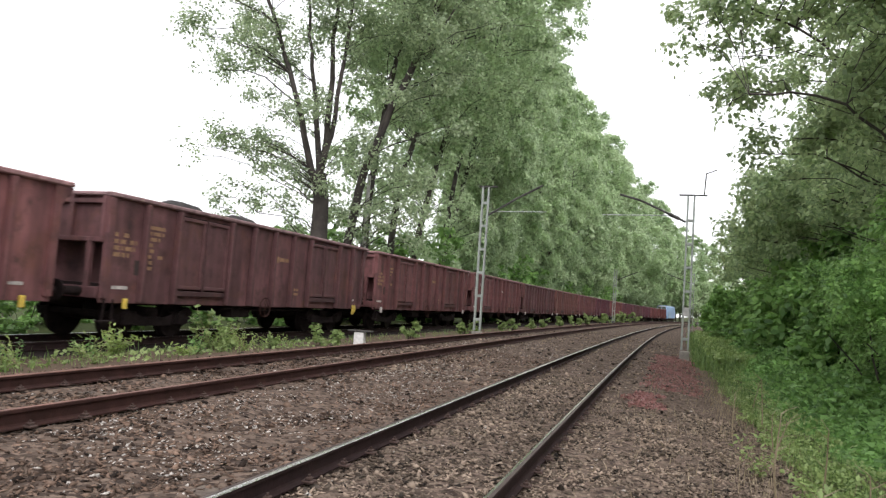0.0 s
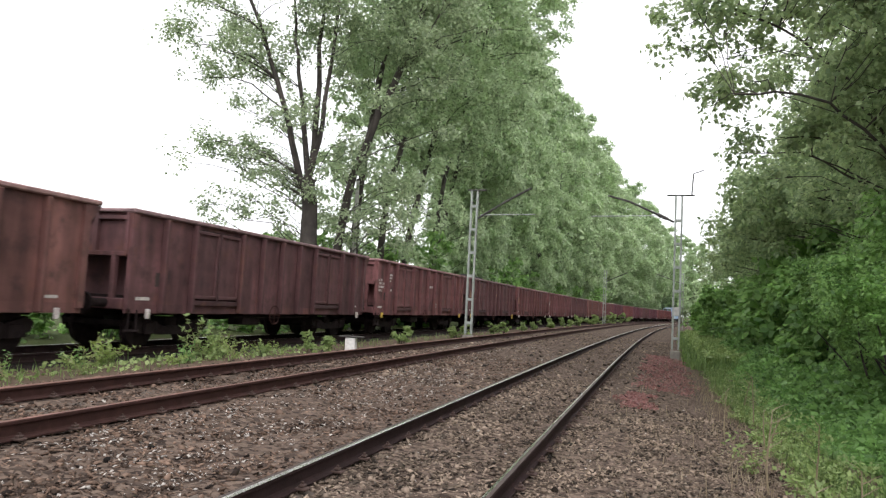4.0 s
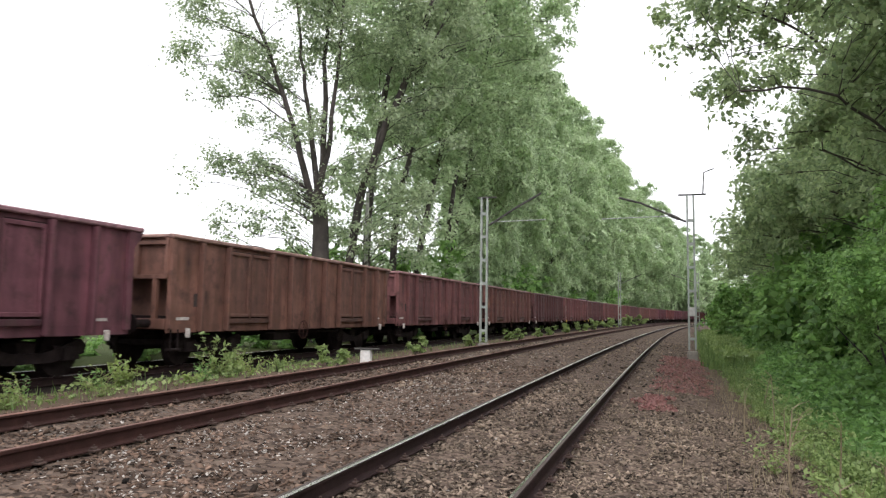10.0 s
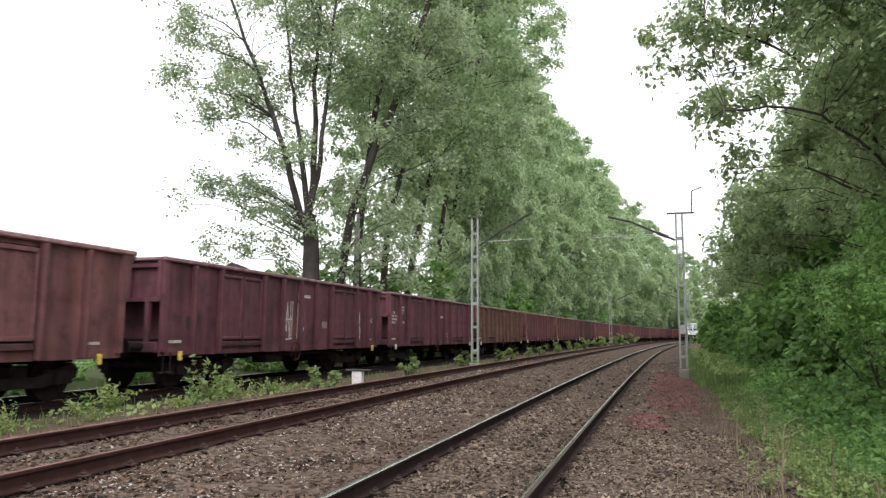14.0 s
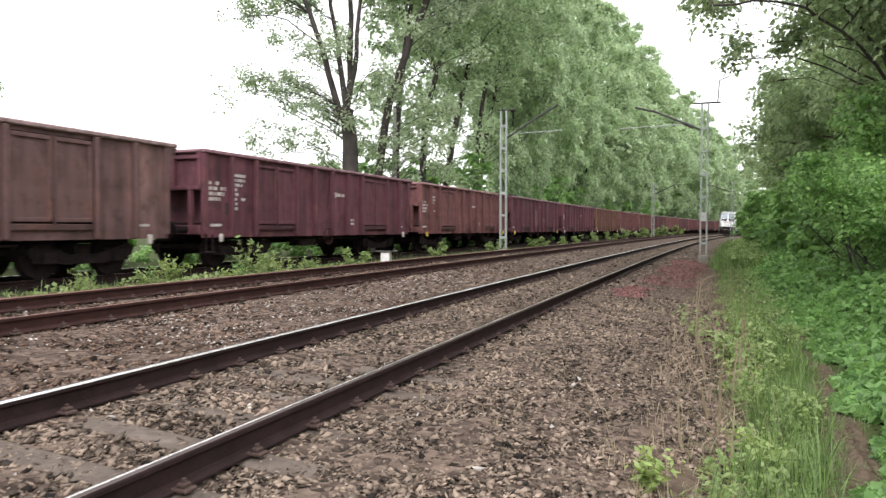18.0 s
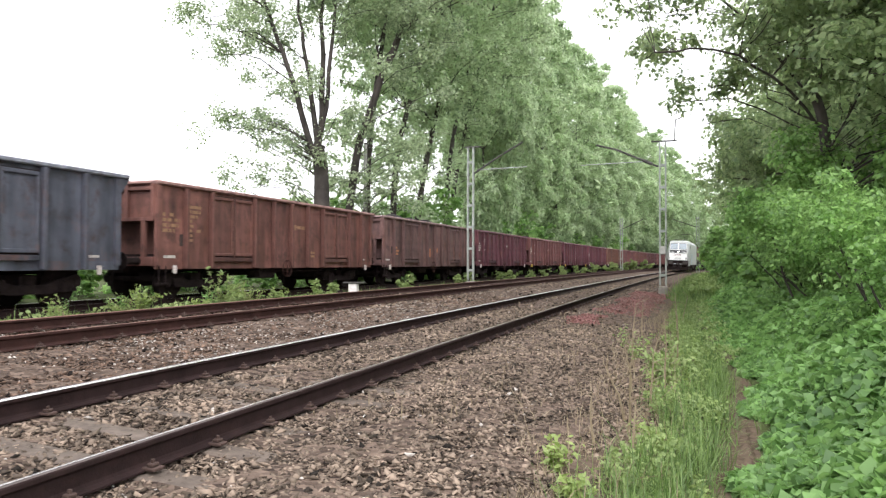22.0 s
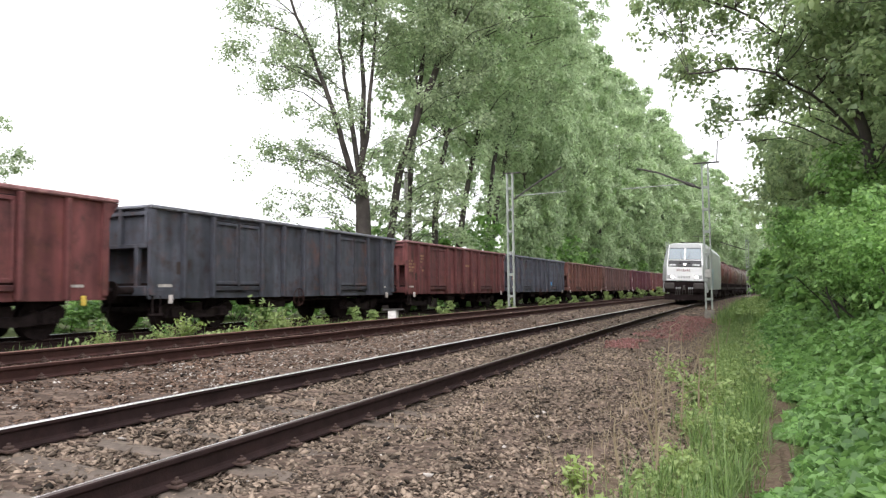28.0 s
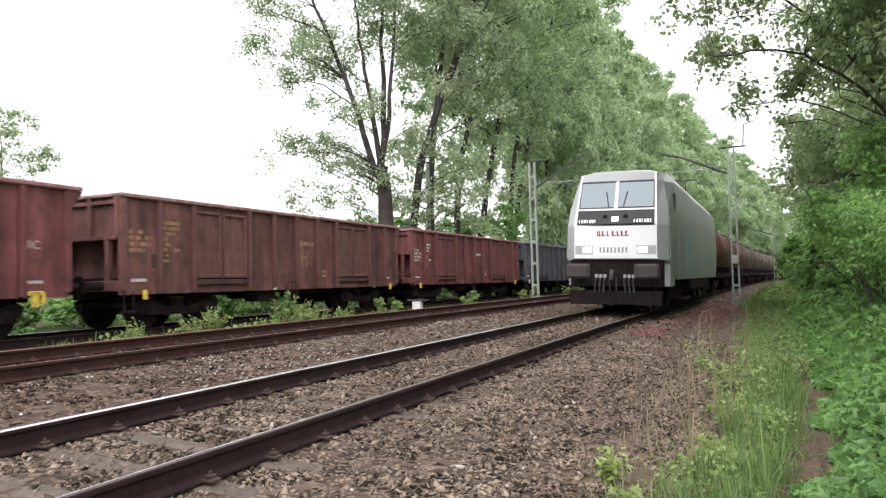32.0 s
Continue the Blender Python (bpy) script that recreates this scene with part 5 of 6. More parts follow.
def make_tree(seed, height, trunk_r, fork, limbs, leaf_count, leaf_size, leaf_mat_, clump=0.7, side_len=0.33, bare=0.15, label="", sides=7, limb_r=0.55, extra=(), low=0.0, per=32, fine=True, lift=0.07, wobble=0.15):
    """A tree with a tapered trunk, limbs and a crown of many leaves. limbs: (dx, dy, rise, share of height)."""
    r = np.random.default_rng(seed)
    t = empty("tree")
    V, F = [], []
    spots = []

    def add(points, radii, n):
        v, f = tube(points, radii, n)
        o = len(V)
        V.extend(v)
        F.extend(tuple(i + o for i in q) for q in f)

    trunk = wander(r, (0, 0, -0.5), (0, 0, 1), fork + 0.5, 5, 0.05, 0.03)
    add(trunk, np.linspace(trunk_r * 1.25, trunk_r * 0.62, len(trunk)), sides + 3)
    top = trunk[-1]
    grown = []
    for dx, dy, rise, share in limbs:
        length = (height - fork) * share
        start = trunk[-1 - (abs(hash((seed, round(dx * 100)))) % 2)] if len(limbs) > 2 else top
        limb = wander(r, start, (dx, dy, rise), length, 9, lift, wobble)
        grown.append(limb)
        rl = trunk_r * limb_r * (0.6 + 0.5 * share)
        add(limb, rl * np.linspace(1, 0.2, len(limb)) ** 1.3, sides)
        for i in range(1, len(limb)):
            u = i / (len(limb) - 1)
            if u < bare or limb[i][2] < low:
                continue
            if u > 0.35:
                spots.extend([limb[i]] * 5)
            for _ in range(2 + (fine and u > 0.4)):
                a = r.uniform(0, 2 * math.pi)
                sl = length * side_len * (1.15 - 0.75 * u) * r.uniform(0.5, 1.2)
                br = wander(r, limb[i], (math.cos(a), math.sin(a), r.uniform(-0.1, 0.7)), sl, 5, 0.02, 0.2)
                rb = max(0.02, rl * 0.3 * (1.1 - u))
                add(br, np.linspace(rb, rb * 0.25, len(br)), 4 if fine else 3)
                for q in br[2:]:
                    spots.append(q)
                if sl > 2.0 and not fine:
                    spots.extend(br[2:5] + r.normal(0, sl * 0.15, (len(br[2:5]), 3)))
                if sl > 2.0 and fine:
                    for q in br[2:5]:
                        a2 = a + r.uniform(-1.4, 1.4)
                        tw = wander(r, q, (math.cos(a2), math.sin(a2), r.uniform(-0.5, 0.4)), sl * 0.4, 3, -0.08, 0.2)
                        add(tw, np.linspace(rb * 0.4, 0.008, len(tw)), 3)
                        spots.extend(tw[1:])
        spots.append(limb[-1])
    for start, direction, length, bow in extra:
        if len(start) == 2:
            start = grown[start[0]][start[1]]
        br = wander(r, start, direction, length, 9, bow, 0.1)
        add(br, np.linspace(0.045, 0.008, len(br)), 5)
        for q in br[2:]:
            spots.append(q)
            for _ in range(2):
                a2 = r.uniform(0, 6.3)
                tw = wander(r, q, (math.cos(a2), math.sin(a2), r.uniform(-0.8, 0.4)), length * 0.28, 3, -0.05, 0.25)
                add(tw, np.linspace(0.014, 0.005, len(tw)), 3)
                spots.extend(tw[1:])
    me = bpy.data.meshes.new("trunk")
    me.from_pydata([tuple(p) for p in V], [], F)
    me.polygons.foreach_set("use_smooth", [True] * len(F))
    link_mesh("trunk", me, M_BARK, t, "dark forked trunk and limbs")
    spots = np.array(spots)
    soup("crown", clumps(spots, leaf_count // per, per, clump, leaf_size, r, jitter=clump * 0.35, inner=0.45 if per < 60 else 0.7, flat=0.7 if per < 60 else 0.62), 4, leaf_mat_, t)
    return tagged(t, label, "tree")


def bough_tree(seed, trunk, trunk_r, limbs, boughs, leaf, per, dense, material, label, tuft=0.42, sides=8, thin=0.0, limb_r=0.4):
    """A tree of one trunk line, a few limb lines and leafy boughs (x, y, z, radius); every bough hangs on a branch of its own."""
    r = np.random.default_rng(seed)
    t = empty("tree")
    V, F, wood = [], [], []

    def add(points, radii, n):
        v, f = tube(points, radii, n)
        o = len(V)
        V.extend(v)
        F.extend(tuple(i + o for i in q) for q in f)

    def line(points, r0, r1, n, rough):
        p = np.asarray(points, float)
        u = np.linspace(0, len(p) - 1, 3 * (len(p) - 1) + 1)
        q = np.stack([np.interp(u, np.arange(len(p)), p[:, k]) for k in range(3)], 1)
        q[1:-1] = 0.25 * q[:-2] + 0.5 * q[1:-1] + 0.25 * q[2:]
        q[1:] += r.normal(0, rough, q[1:].shape) * np.array([1, 1, 0.3])
        rad = r1 + (r0 - r1) * np.linspace(1, 0, len(q)) ** 1.2
        add(q, rad, n)
        wood.extend((*w, x) for w, x in zip(q, rad))

    line(trunk, trunk_r * 1.2, trunk_r * (0.75 if limbs else 0.12), sides + 2, 0.04)
    for k, limb in enumerate(limbs):
        line(limb, trunk_r * (limb_r - 0.04 * (k % 3)), 0.02, sides, 0.045)
    W = np.array(wood)
    spots = []
    for x, y, z, R in boughs:
        c = np.array((x, y, z))
        d = np.linalg.norm(W[:, :3] - c, axis=1)
        j = int(np.argmin(d + 2.2 * np.clip(W[:, 2] - z + 0.35 * d, 0, None)))
        a, span = W[j, :3], d[j]
        u = np.linspace(0, 1, 6)[:, None]
        br = a + (c - a) * u + np.array([0, 0, 0.1 * span]) * np.sin(u * np.pi) + r.normal(0, 0.03 * span, (6, 3)) * np.sin(u * np.pi)
        r0 = min(W[j, 3] * 0.5, 0.008 + 0.007 * span) * min(1.0, 0.35 + 0.6 * R)
        add(br, np.linspace(r0, 0.01, 6), 5)
        n = int(dense * R * R) + 3
        u = r.normal(0, 1, (n, 3))
        u /= np.linalg.norm(u, axis=1)[:, None]
        u[:, 2] = np.where(u[:, 2] < -0.5, -u[:, 2], u[:, 2])
        p = c + u * (R * r.uniform(0.45, 1.0, n) ** 0.6)[:, None] * np.array([1, 1, 0.9])
        if thin:
            p = p[r.uniform(0, 1, n) > thin]
        spots.extend(p)
        for q in p[:max(2, int(2 * R))]:
            add(np.array([br[4], (br[4] + q) / 2 + r.normal(0, 0.08 * R, 3), q]), (0.009, 0.006, 0.004), 3)
    me = bpy.data.meshes.new("trunk")
    me.from_pydata([tuple(p) for p in V], [], F)
    me.polygons.foreach_set("use_smooth", [True] * len(F))
    link_mesh("trunk", me, M_BARK, t, "dark trunk and limbs")
    soup("crown", clumps(spots, len(spots), per, tuft, leaf, r, jitter=tuft * 0.2, inner=0.3, flat=0.95), 4, material, t)
    return tagged(t, label, "tree")


def crown(seed, n, z0, z1, width, lean=(0.0, 0.0), size=(1.2, 2.0), full=0.45):
    """Boughs spread round a leaning axis: full in the middle of the crown, narrow at its foot and top."""
    r = np.random.default_rng(seed)
    out = []
    for i in range(n):
        u = (i + 0.5) / n
        z = z0 + (z1 - z0) * u
        w = width * (math.sin(math.pi * min(1, 0.5 * u / full)) if u < full else math.cos(0.5 * math.pi * (u - full) / (1.04 - full))) ** 0.6
        a = 2.4 * i + r.uniform(-0.4, 0.4)
        d = w * math.sqrt(r.uniform(0.12, 1.0))
        out.append((lean[0] * u + d * math.cos(a), lean[1] * u + d * math.sin(a), z + r.uniform(-0.6, 0.6), r.uniform(*size) * (1.0 - 0.25 * u)))
    return out


POPLARS = "trees behind the goods train"


def fan(points, depth=0.0):
    """Limb lines told as (sideways, up), turned to face the tracks."""
    return [(0.956 * u - 0.294 * (depth * k), 0.294 * u + 0.956 * (depth * k), z) for k, (u, z) in enumerate(points)]


def tufted(seed, spans, size, deep=1.6):
    """Small boughs scattered in spans (count, from sideways, to sideways, from height, to height)."""
    r = np.random.default_rng(seed)
    out = []
    for n, u0, u1, z0, z1 in spans:
        for _ in range(n):
            u, z, d = r.uniform(u0, u1), r.uniform(z0, z1), r.normal(0, deep)
            out.append((0.956 * u - 0.294 * d, 0.294 * u + 0.956 * d, z, r.uniform(*size)))
    return out


# the tall forked tree that stands alone at the end of the row
big_limbs = [
    fan([(-0.3, 6.4), (-1.1, 8.9), (-1.7, 11.0), (-2.4, 13.2), (-3.4, 15.4), (-4.6, 19), (-5.2, 23), (-5.4, 26)], -0.2),
    fan([(-0.25, 7.0), (-0.7, 9.8), (-1.2, 12.6), (-1.6, 15), (-2.2, 20), (-2.1, 27)], 0.3),
    fan([(-0.2, 7.2), (0.3, 9.8), (0.6, 13.0), (0.8, 16.5), (1.3, 22), (1.2, 27)], -0.2),
    fan([(-0.15, 7.6), (-0.05, 10.8), (-0.3, 14), (-0.1, 18), (-0.4, 24), (-0.2, 28)], 0.4),
]
big_boughs = tufted(31, [(14, -7.6, -3.6, 12.2, 16.0), (26, -7.0, 0.5, 15.5, 22), (18, -6, 2.5, 20, 28), (26, -3.4, 3.0, 12.8, 18)], (0.7, 1.25))
big_boughs += tufted(32, [(7, -6.8, -4.2, 7.2, 8.8), (26, -5.2, -0.6, 4.2, 8.4), (16, -3.8, -1.0, 7.6, 12.5), (14, -0.6, 2.6, 4.2, 9), (12, -1.5, 2.2, 8.5, 13)], (0.25, 0.6), 1.4)
big = bough_tree(3, [(0.1, 0, -0.4), (0.0, 0, 2.5), (-0.1, 0.1, 4.8), (-0.25, 0, 6.6), (-0.2, 0, 7.2)], 0.42, big_limbs, big_boughs, 0.16, 22, 17, M_LEAF_POPLAR, "tall poplar with several dark limbs forking above the wagons", tuft=0.62, thin=0.1, limb_r=0.42)
tagged(big, group=POPLARS)
big.matrix_basis = pose(-14.6, 31.8, 0)
second_stem = fan([(0.2, -0.4), (0.3, 3), (0.8, 6.8), (1.6, 9.2), (2.5, 11.8), (3.3, 13.6), (4.0, 16), (5.0, 20), (6, 26)])
second_limbs = [fan([(2.0, 10.4), (1.9, 12.6), (2.4, 15), (2.2, 20), (2.5, 26)], 0.4), fan([(3.0, 13), (4.4, 14.8), (5.6, 18), (7, 22)], -0.3)]
second_boughs = tufted(33, [(12, 2.2, 7.0, 13, 17), (24, 1.8, 9.0, 16, 24), (10, 2.0, 7.5, 23, 28)], (0.9, 1.5)) + tufted(34, [(7, 0.8, 2.0, 4, 9), (10, 2.6, 4.2, 4, 9.5), (14, 2.2, 5.8, 9, 13.5)], (0.4, 0.8))
second = bough_tree(8, second_stem, 0.19, second_limbs, second_boughs, 0.18, 24, 14, M_LEAF_POPLAR, "tall leaning poplar behind the wagons", tuft=0.62, thin=0.15)
tagged(second, group=POPLARS)
second.matrix_basis = pose(-14.3, 33.2, 0)
near_row = []
for i, (lean, n) in enumerate([((5.0, 0.6), 34), ((8.0, 1.0), 42), ((7.6, -0.6), 48)]):
    low = tufted(50 + i, [(26, -3.4, 3.8, 3.0, 13.5)], (0.3, 0.7))
    stem = [(0, 0, -0.4), (0.1, 0, 4), (0.3 + 0.3 * i, 0.1, 9), (0.3 * lean[0], 0.2, 15), (0.6 * lean[0], 0.4 * lean[1], 21), (0.85 * lean[0], lean[1], 27)]
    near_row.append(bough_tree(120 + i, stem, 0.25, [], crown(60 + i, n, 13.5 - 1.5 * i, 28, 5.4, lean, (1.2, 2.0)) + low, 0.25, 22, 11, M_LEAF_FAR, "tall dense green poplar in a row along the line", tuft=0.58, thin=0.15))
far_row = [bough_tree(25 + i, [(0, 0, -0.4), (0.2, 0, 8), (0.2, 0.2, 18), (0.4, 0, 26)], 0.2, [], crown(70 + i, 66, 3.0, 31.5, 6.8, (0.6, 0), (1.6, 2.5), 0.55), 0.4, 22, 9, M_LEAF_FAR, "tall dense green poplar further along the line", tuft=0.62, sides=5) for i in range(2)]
# place, height share, which of the shapes
row = [(-15.2, 37.4, 0.97, 0), (-15.6, 42, 1.0, 1), (-15.8, 46.6, 1.0, 2), (-15.0, 50.5, 0.98, 0), (-16.4, 55, 1.0, 2), (-15.4, 61, 1.0, 3), (-16.2, 67, 1.02, 4), (-15.8, 75, 1.02, 3), (-15.2, 84, 1.0, 4), (-15.8, 94, 1.0, 3), (-15.5, 105, 0.98, 4), (-15.5, 117, 1.02, 3), (-15.5, 130, 1.0, 4), (-15.5, 145, 1.02, 3), (-15.5, 161, 0.98, 4), (-15.5, 179, 1.0, 3), (-15, 198, 0.98, 4), (-15, 218, 0.95, 3), (-14, 240, 0.92, 4), (-13, 262, 0.9, 3), (-12, 284, 0.9, 4)]
shapes = near_row + far_row
used = set()
for i, (x, y, s, kind) in enumerate(row):
    m = pose(x + off(y), y, 0, 0, 0, (12 * i) % 40 - 25 if kind < 3 else 73 * i)
    o = copy_thing(shapes[kind], m) if kind in used else shapes[kind]
    used.add(kind)
    o.matrix_basis = m
    slim = s if kind < 3 else s * float(np.interp(y, [60, 90, 125], [0.66, 0.76, 1.0]))
    o.scale = (slim, slim, s)
    tagged(o, group=POPLARS)

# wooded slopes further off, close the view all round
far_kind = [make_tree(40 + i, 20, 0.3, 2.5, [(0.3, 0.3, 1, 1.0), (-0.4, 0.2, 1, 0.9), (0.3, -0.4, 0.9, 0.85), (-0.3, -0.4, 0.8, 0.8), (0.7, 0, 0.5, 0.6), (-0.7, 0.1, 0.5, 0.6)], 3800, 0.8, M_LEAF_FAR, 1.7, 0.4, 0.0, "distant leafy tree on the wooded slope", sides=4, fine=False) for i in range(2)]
WOOD = "trees of the wooded slope"
spots = []
for i in range(12):
    y = 102 + i * 14
    spots.append((-24 + off(y) + 3 * math.sin(i * 2.1), y, 1.15))
for i in range(12):
    y = 225 + i * 11
    spots.append((off(y) - 24 + i * 5.0, y, 1.0 + 0.1 * math.sin(i)))
for i in range(9):
    y = 110 + i * 17
    spots.append((off(y) + 18 + 2 * math.sin(i * 1.7), y, 0.8))
for i, (x, y, s) in enumerate(spots):
    m = pose(x, y, float(ground_z(x, min(y, 330))) - 0.1, 0, 0, 61 * i)
    o = far_kind[i] if i < 2 else copy_thing(far_kind[i % 2], m)
    o.matrix_basis = m
    o.scale = (s * 1.1, s * 1.1, s)
    tagged(o, group=WOOD)

lone = bough_tree(95, [(0, 0, -0.4), (0.2, 0, 4), (0, 0.2, 9), (0.2, 0, 12.5)], 0.2, [], crown(96, 34, 3.0, 13.5, 4.2, (0.3, 0), (0.9, 1.6), 0.45), 0.24, 20, 11, M_LEAF_POPLAR, "grey-green leafy tree beyond the far side of the line", tuft=0.5, thin=0.2)
for i, (x, y, s) in enumerate([(-52, 36, 1.0), (-44, 24, 0.82), (-58, 28, 0.88)]):
    m = pose(x, y, float(ground_z(x, y)) - 0.1, 0, 0, 80 * i)
    o = lone if i == 0 else copy_thing(lone, m)
    o.matrix_basis = m
    o.scale = (s, s, s)
    tagged(o, group="trees beyond the goods train")


# ---- bushes ----
def make_bush(seed, rx, ry, h, count, size, material, label, lobes=9, category="bush"):
    """Stems and a lumpy shell of leaves that reaches to the ground."""
    r = np.random.default_rng(seed)
    t = empty("bush")
    V, F = [], []
    cs, rs = [], []
    for i in range(lobes):
        a, d = r.uniform(0, 6.3), r.uniform(0.1, 0.75)
        z = h * r.uniform(0.08, 0.8)
        cs.append((rx * d * math.cos(a), ry * d * math.sin(a), z))
        rs.append(r.uniform(0.3, 0.48) * min(rx, ry, h) * (1.15 - 0.4 * z / h))
        st = wander(r, (0.3 * cs[-1][0], 0.3 * cs[-1][1], -0.1), (cs[-1][0], cs[-1][1], z * 1.3), max(0.3, z), 5, 0.05, 0.15)
        v, f = tube(st, np.linspace(0.035, 0.01, len(st)), 4)
        o = len(V)
        V.extend(v)
        F.extend(tuple(j + o for j in q) for q in f)
    me = bpy.data.meshes.new("branchwork")
    me.from_pydata([tuple(p) for p in V], [], F)
    link_mesh("branchwork", me, M_BARK, t)
    cs, rs = np.array(cs), np.array(rs)
    k = r.integers(0, lobes, 600)
    d = r.normal(0, 1, (600, 3))
    d /= np.linalg.norm(d, axis=1)[:, None]
    spots = cs[k] + d * (rs[k] * r.uniform(0.45, 0.95, 600))[:, None]
    spots = spots[spots[:, 2] > 0.05]
    per = 26
    tuft = 0.11 * min(rx, ry, h)
    soup("leaves", clumps(spots, count // per, per, tuft, size, r, jitter=tuft * 0.4, below=0.3), 4, material, t)
    return tagged(t, label, category)


THICKET = "bushes of the lineside thicket"
thick = [make_bush(60 + i, 1.9, 2.6, 3.4, 27000, 0.078, M_LEAF_BUSH, "dense dark green leafy bush beside the line", 17) for i in range(2)]
thick += [make_bush(64 + i, 1.9, 2.6, 3.4, 7500, 0.21, M_LEAF_BUSH, "dense green leafy bush further along the line", 15) for i in range(2)]
places = [(5.7, 9.0, 0.85), (6.0, 15.0, 0.95), (6.4, 24, 1.1), (7.0, 28.5, 1.15), (6.4, 12.0, 0.95), (6.1, 18.5, 1.0), (7.2, 21, 1.2), (8.0, 32, 1.4), (6.9, 36, 1.2), (7.2, 41, 1.3), (7.4, 47, 1.4), (7.0, 54, 1.4), (6.6, 62, 1.5), (6.6, 72, 1.6), (6.6, 84, 1.6), (6.6, 98, 1.7), (8.0, 16.5, 1.4), (8.4, 24, 1.6), (8.6, 34, 1.8), (8.6, 44, 1.9)]
for i, (x, y, s) in enumerate(places):
    m = pose(x + off(y), y, float(ground_z(x + off(y), y)) - 0.05, 0, 0, 97 * i)
    kind = i if i < 4 else (i % 2 if y < 22 else 2 + i % 2)
    o = thick[i] if i < 4 else copy_thing(thick[kind], m)
    o.matrix_basis = m
    o.scale = (s, s, s)
    tagged(o, group=THICKET)

# trees over the thicket
SIDE = "lineside trees over the thicket"


def scatter(seed, spans, size):
    """Boughs scattered in boxes (count, x0, x1, y0, y1, z0, z1)."""
    r = np.random.default_rng(seed)
    return [(r.uniform(x0, x1), r.uniform(y0, y1), r.uniform(z0, z1), r.uniform(*size)) for n, x0, x1, y0, y1, z0, z1 in spans for _ in range(n)]


near_boughs = scatter(71, [(7, -4.2, -2.4, -1.2, 1.6, 5.0, 6.6), (16, -4.7, -2.2, -2.0, 2.0, 7.0, 9.6), (18, -5.0, -1.5, -2.5, 2.0, 9.0, 12.5), (18, -2.8, 0.5, -2.5, 2.5, 4.8, 9.5)], (0.45, 0.8)) + scatter(72, [(44, -1.4, 4, -2.5, 2.5, 3.6, 8), (60, -2.2, 4.5, -2.5, 2.5, 6.5, 13)], (0.7, 1.2))
mid_boughs = scatter(73, [(12, -4.2, -1.5, -3, 3, 5.2, 10), (30, -3.5, 3.5, -3, 3, 3.5, 12), (14, -2.5, 3, -3, 3, 11, 15)], (0.9, 1.5))
far_boughs = scatter(74, [(8, -6.4, -3.5, -3, 3, 5.0, 8.5), (34, -4, 3.5, -3.5, 3.5, 2.5, 11), (8, -2.5, 3, -3, 3, 10, 13)], (1.0, 1.7))
side_trees = [
    bough_tree(71, [(0, 0, -0.3), (-0.1, 0, 2), (0.1, 0.2, 3.6), (-0.3, 0.1, 5.2)], 0.14, [[(-0.3, 0.1, 5), (-1.4, -0.2, 6.6), (-2.6, -0.5, 7.6), (-3.8, -0.7, 8.1)], [(-0.2, 0.1, 4.6), (0.2, 0.4, 7.4), (-0.6, 0.5, 10.2), (-1, 0, 12.5)], [(0, 0.1, 3.8), (1.0, -0.3, 6), (1.6, -0.5, 9), (1.5, 0, 12)], [(-0.2, 0, 4.4), (-1.2, -1.0, 5.4), (-2.4, -1.7, 5.9), (-3.6, -1.9, 5.8)]], near_boughs, 0.125, 26, 19, M_LEAF_TREE, "leafy lineside tree with branches hanging over the path", tuft=0.3, thin=0.12, limb_r=0.24),
    bough_tree(72, [(0.6, 0, -0.3), (0.2, 0, 2.5), (-0.3, 0.2, 5.0)], 0.2, [[(-0.3, 0.2, 4.8), (-1.2, 0.2, 7), (-1.8, 0, 10), (-1.5, 0, 13)], [(-0.1, 0.1, 4), (0.8, -0.2, 7), (1.4, 0, 12)], [(-0.2, 0.1, 4.4), (-2.0, -0.8, 5.6), (-3.6, -1.2, 6.4)]], mid_boughs, 0.15, 26, 11, M_LEAF_TREE, "leafy lineside tree with a leaning dark trunk", tuft=0.42, thin=0.2),
    bough_tree(73, [(0.4, 0, -0.3), (0.1, 0, 2.5), (-0.2, 0.1, 4.5)], 0.2, [[(-0.2, 0.1, 4.3), (-1.6, 0.2, 5.8), (-3.4, 0, 6.6), (-5, 0, 7)], [(0, 0, 4), (0.4, 0.3, 7), (0, 0, 12)]], far_boughs, 0.22, 22, 9, M_LEAF_TREE, "green lineside tree further along the line", tuft=0.46, sides=5),
]
for i, (x, y, s, a, kind) in enumerate([(6.0, 16.8, 1.0, 0, 0), (9.0, 25.5, 1.0, 0, 1), (9.9, 36.5, 1.0, 10, 2), (10.0, 20, 1.1, 160, 1), (9.3, 13.5, 1.1, 200, 0), (8.8, 18.6, 1.0, 40, 0), (10.2, 31, 0.95, -20, 2), (10.2, 45, 0.95, 20, 2), (10.6, 53, 0.95, 0, 2), (10.6, 62, 1.0, 30, 2), (10.8, 72, 1.0, -40, 2), (11.5, 84, 1.05, 10, 2), (13, 98, 1.1, 80, 2), (12.8, 34, 1.2, 120, 2), (12.8, 48, 1.1, 100, 2)]):
    m = pose(x + off(y), y, float(ground_z(x + off(y), y)), 0, 0, a)
    o = side_trees[i] if i < 3 else copy_thing(side_trees[kind], m)
    o.matrix_basis = m
    o.scale = (s, s, s)
    tagged(o, group=SIDE)

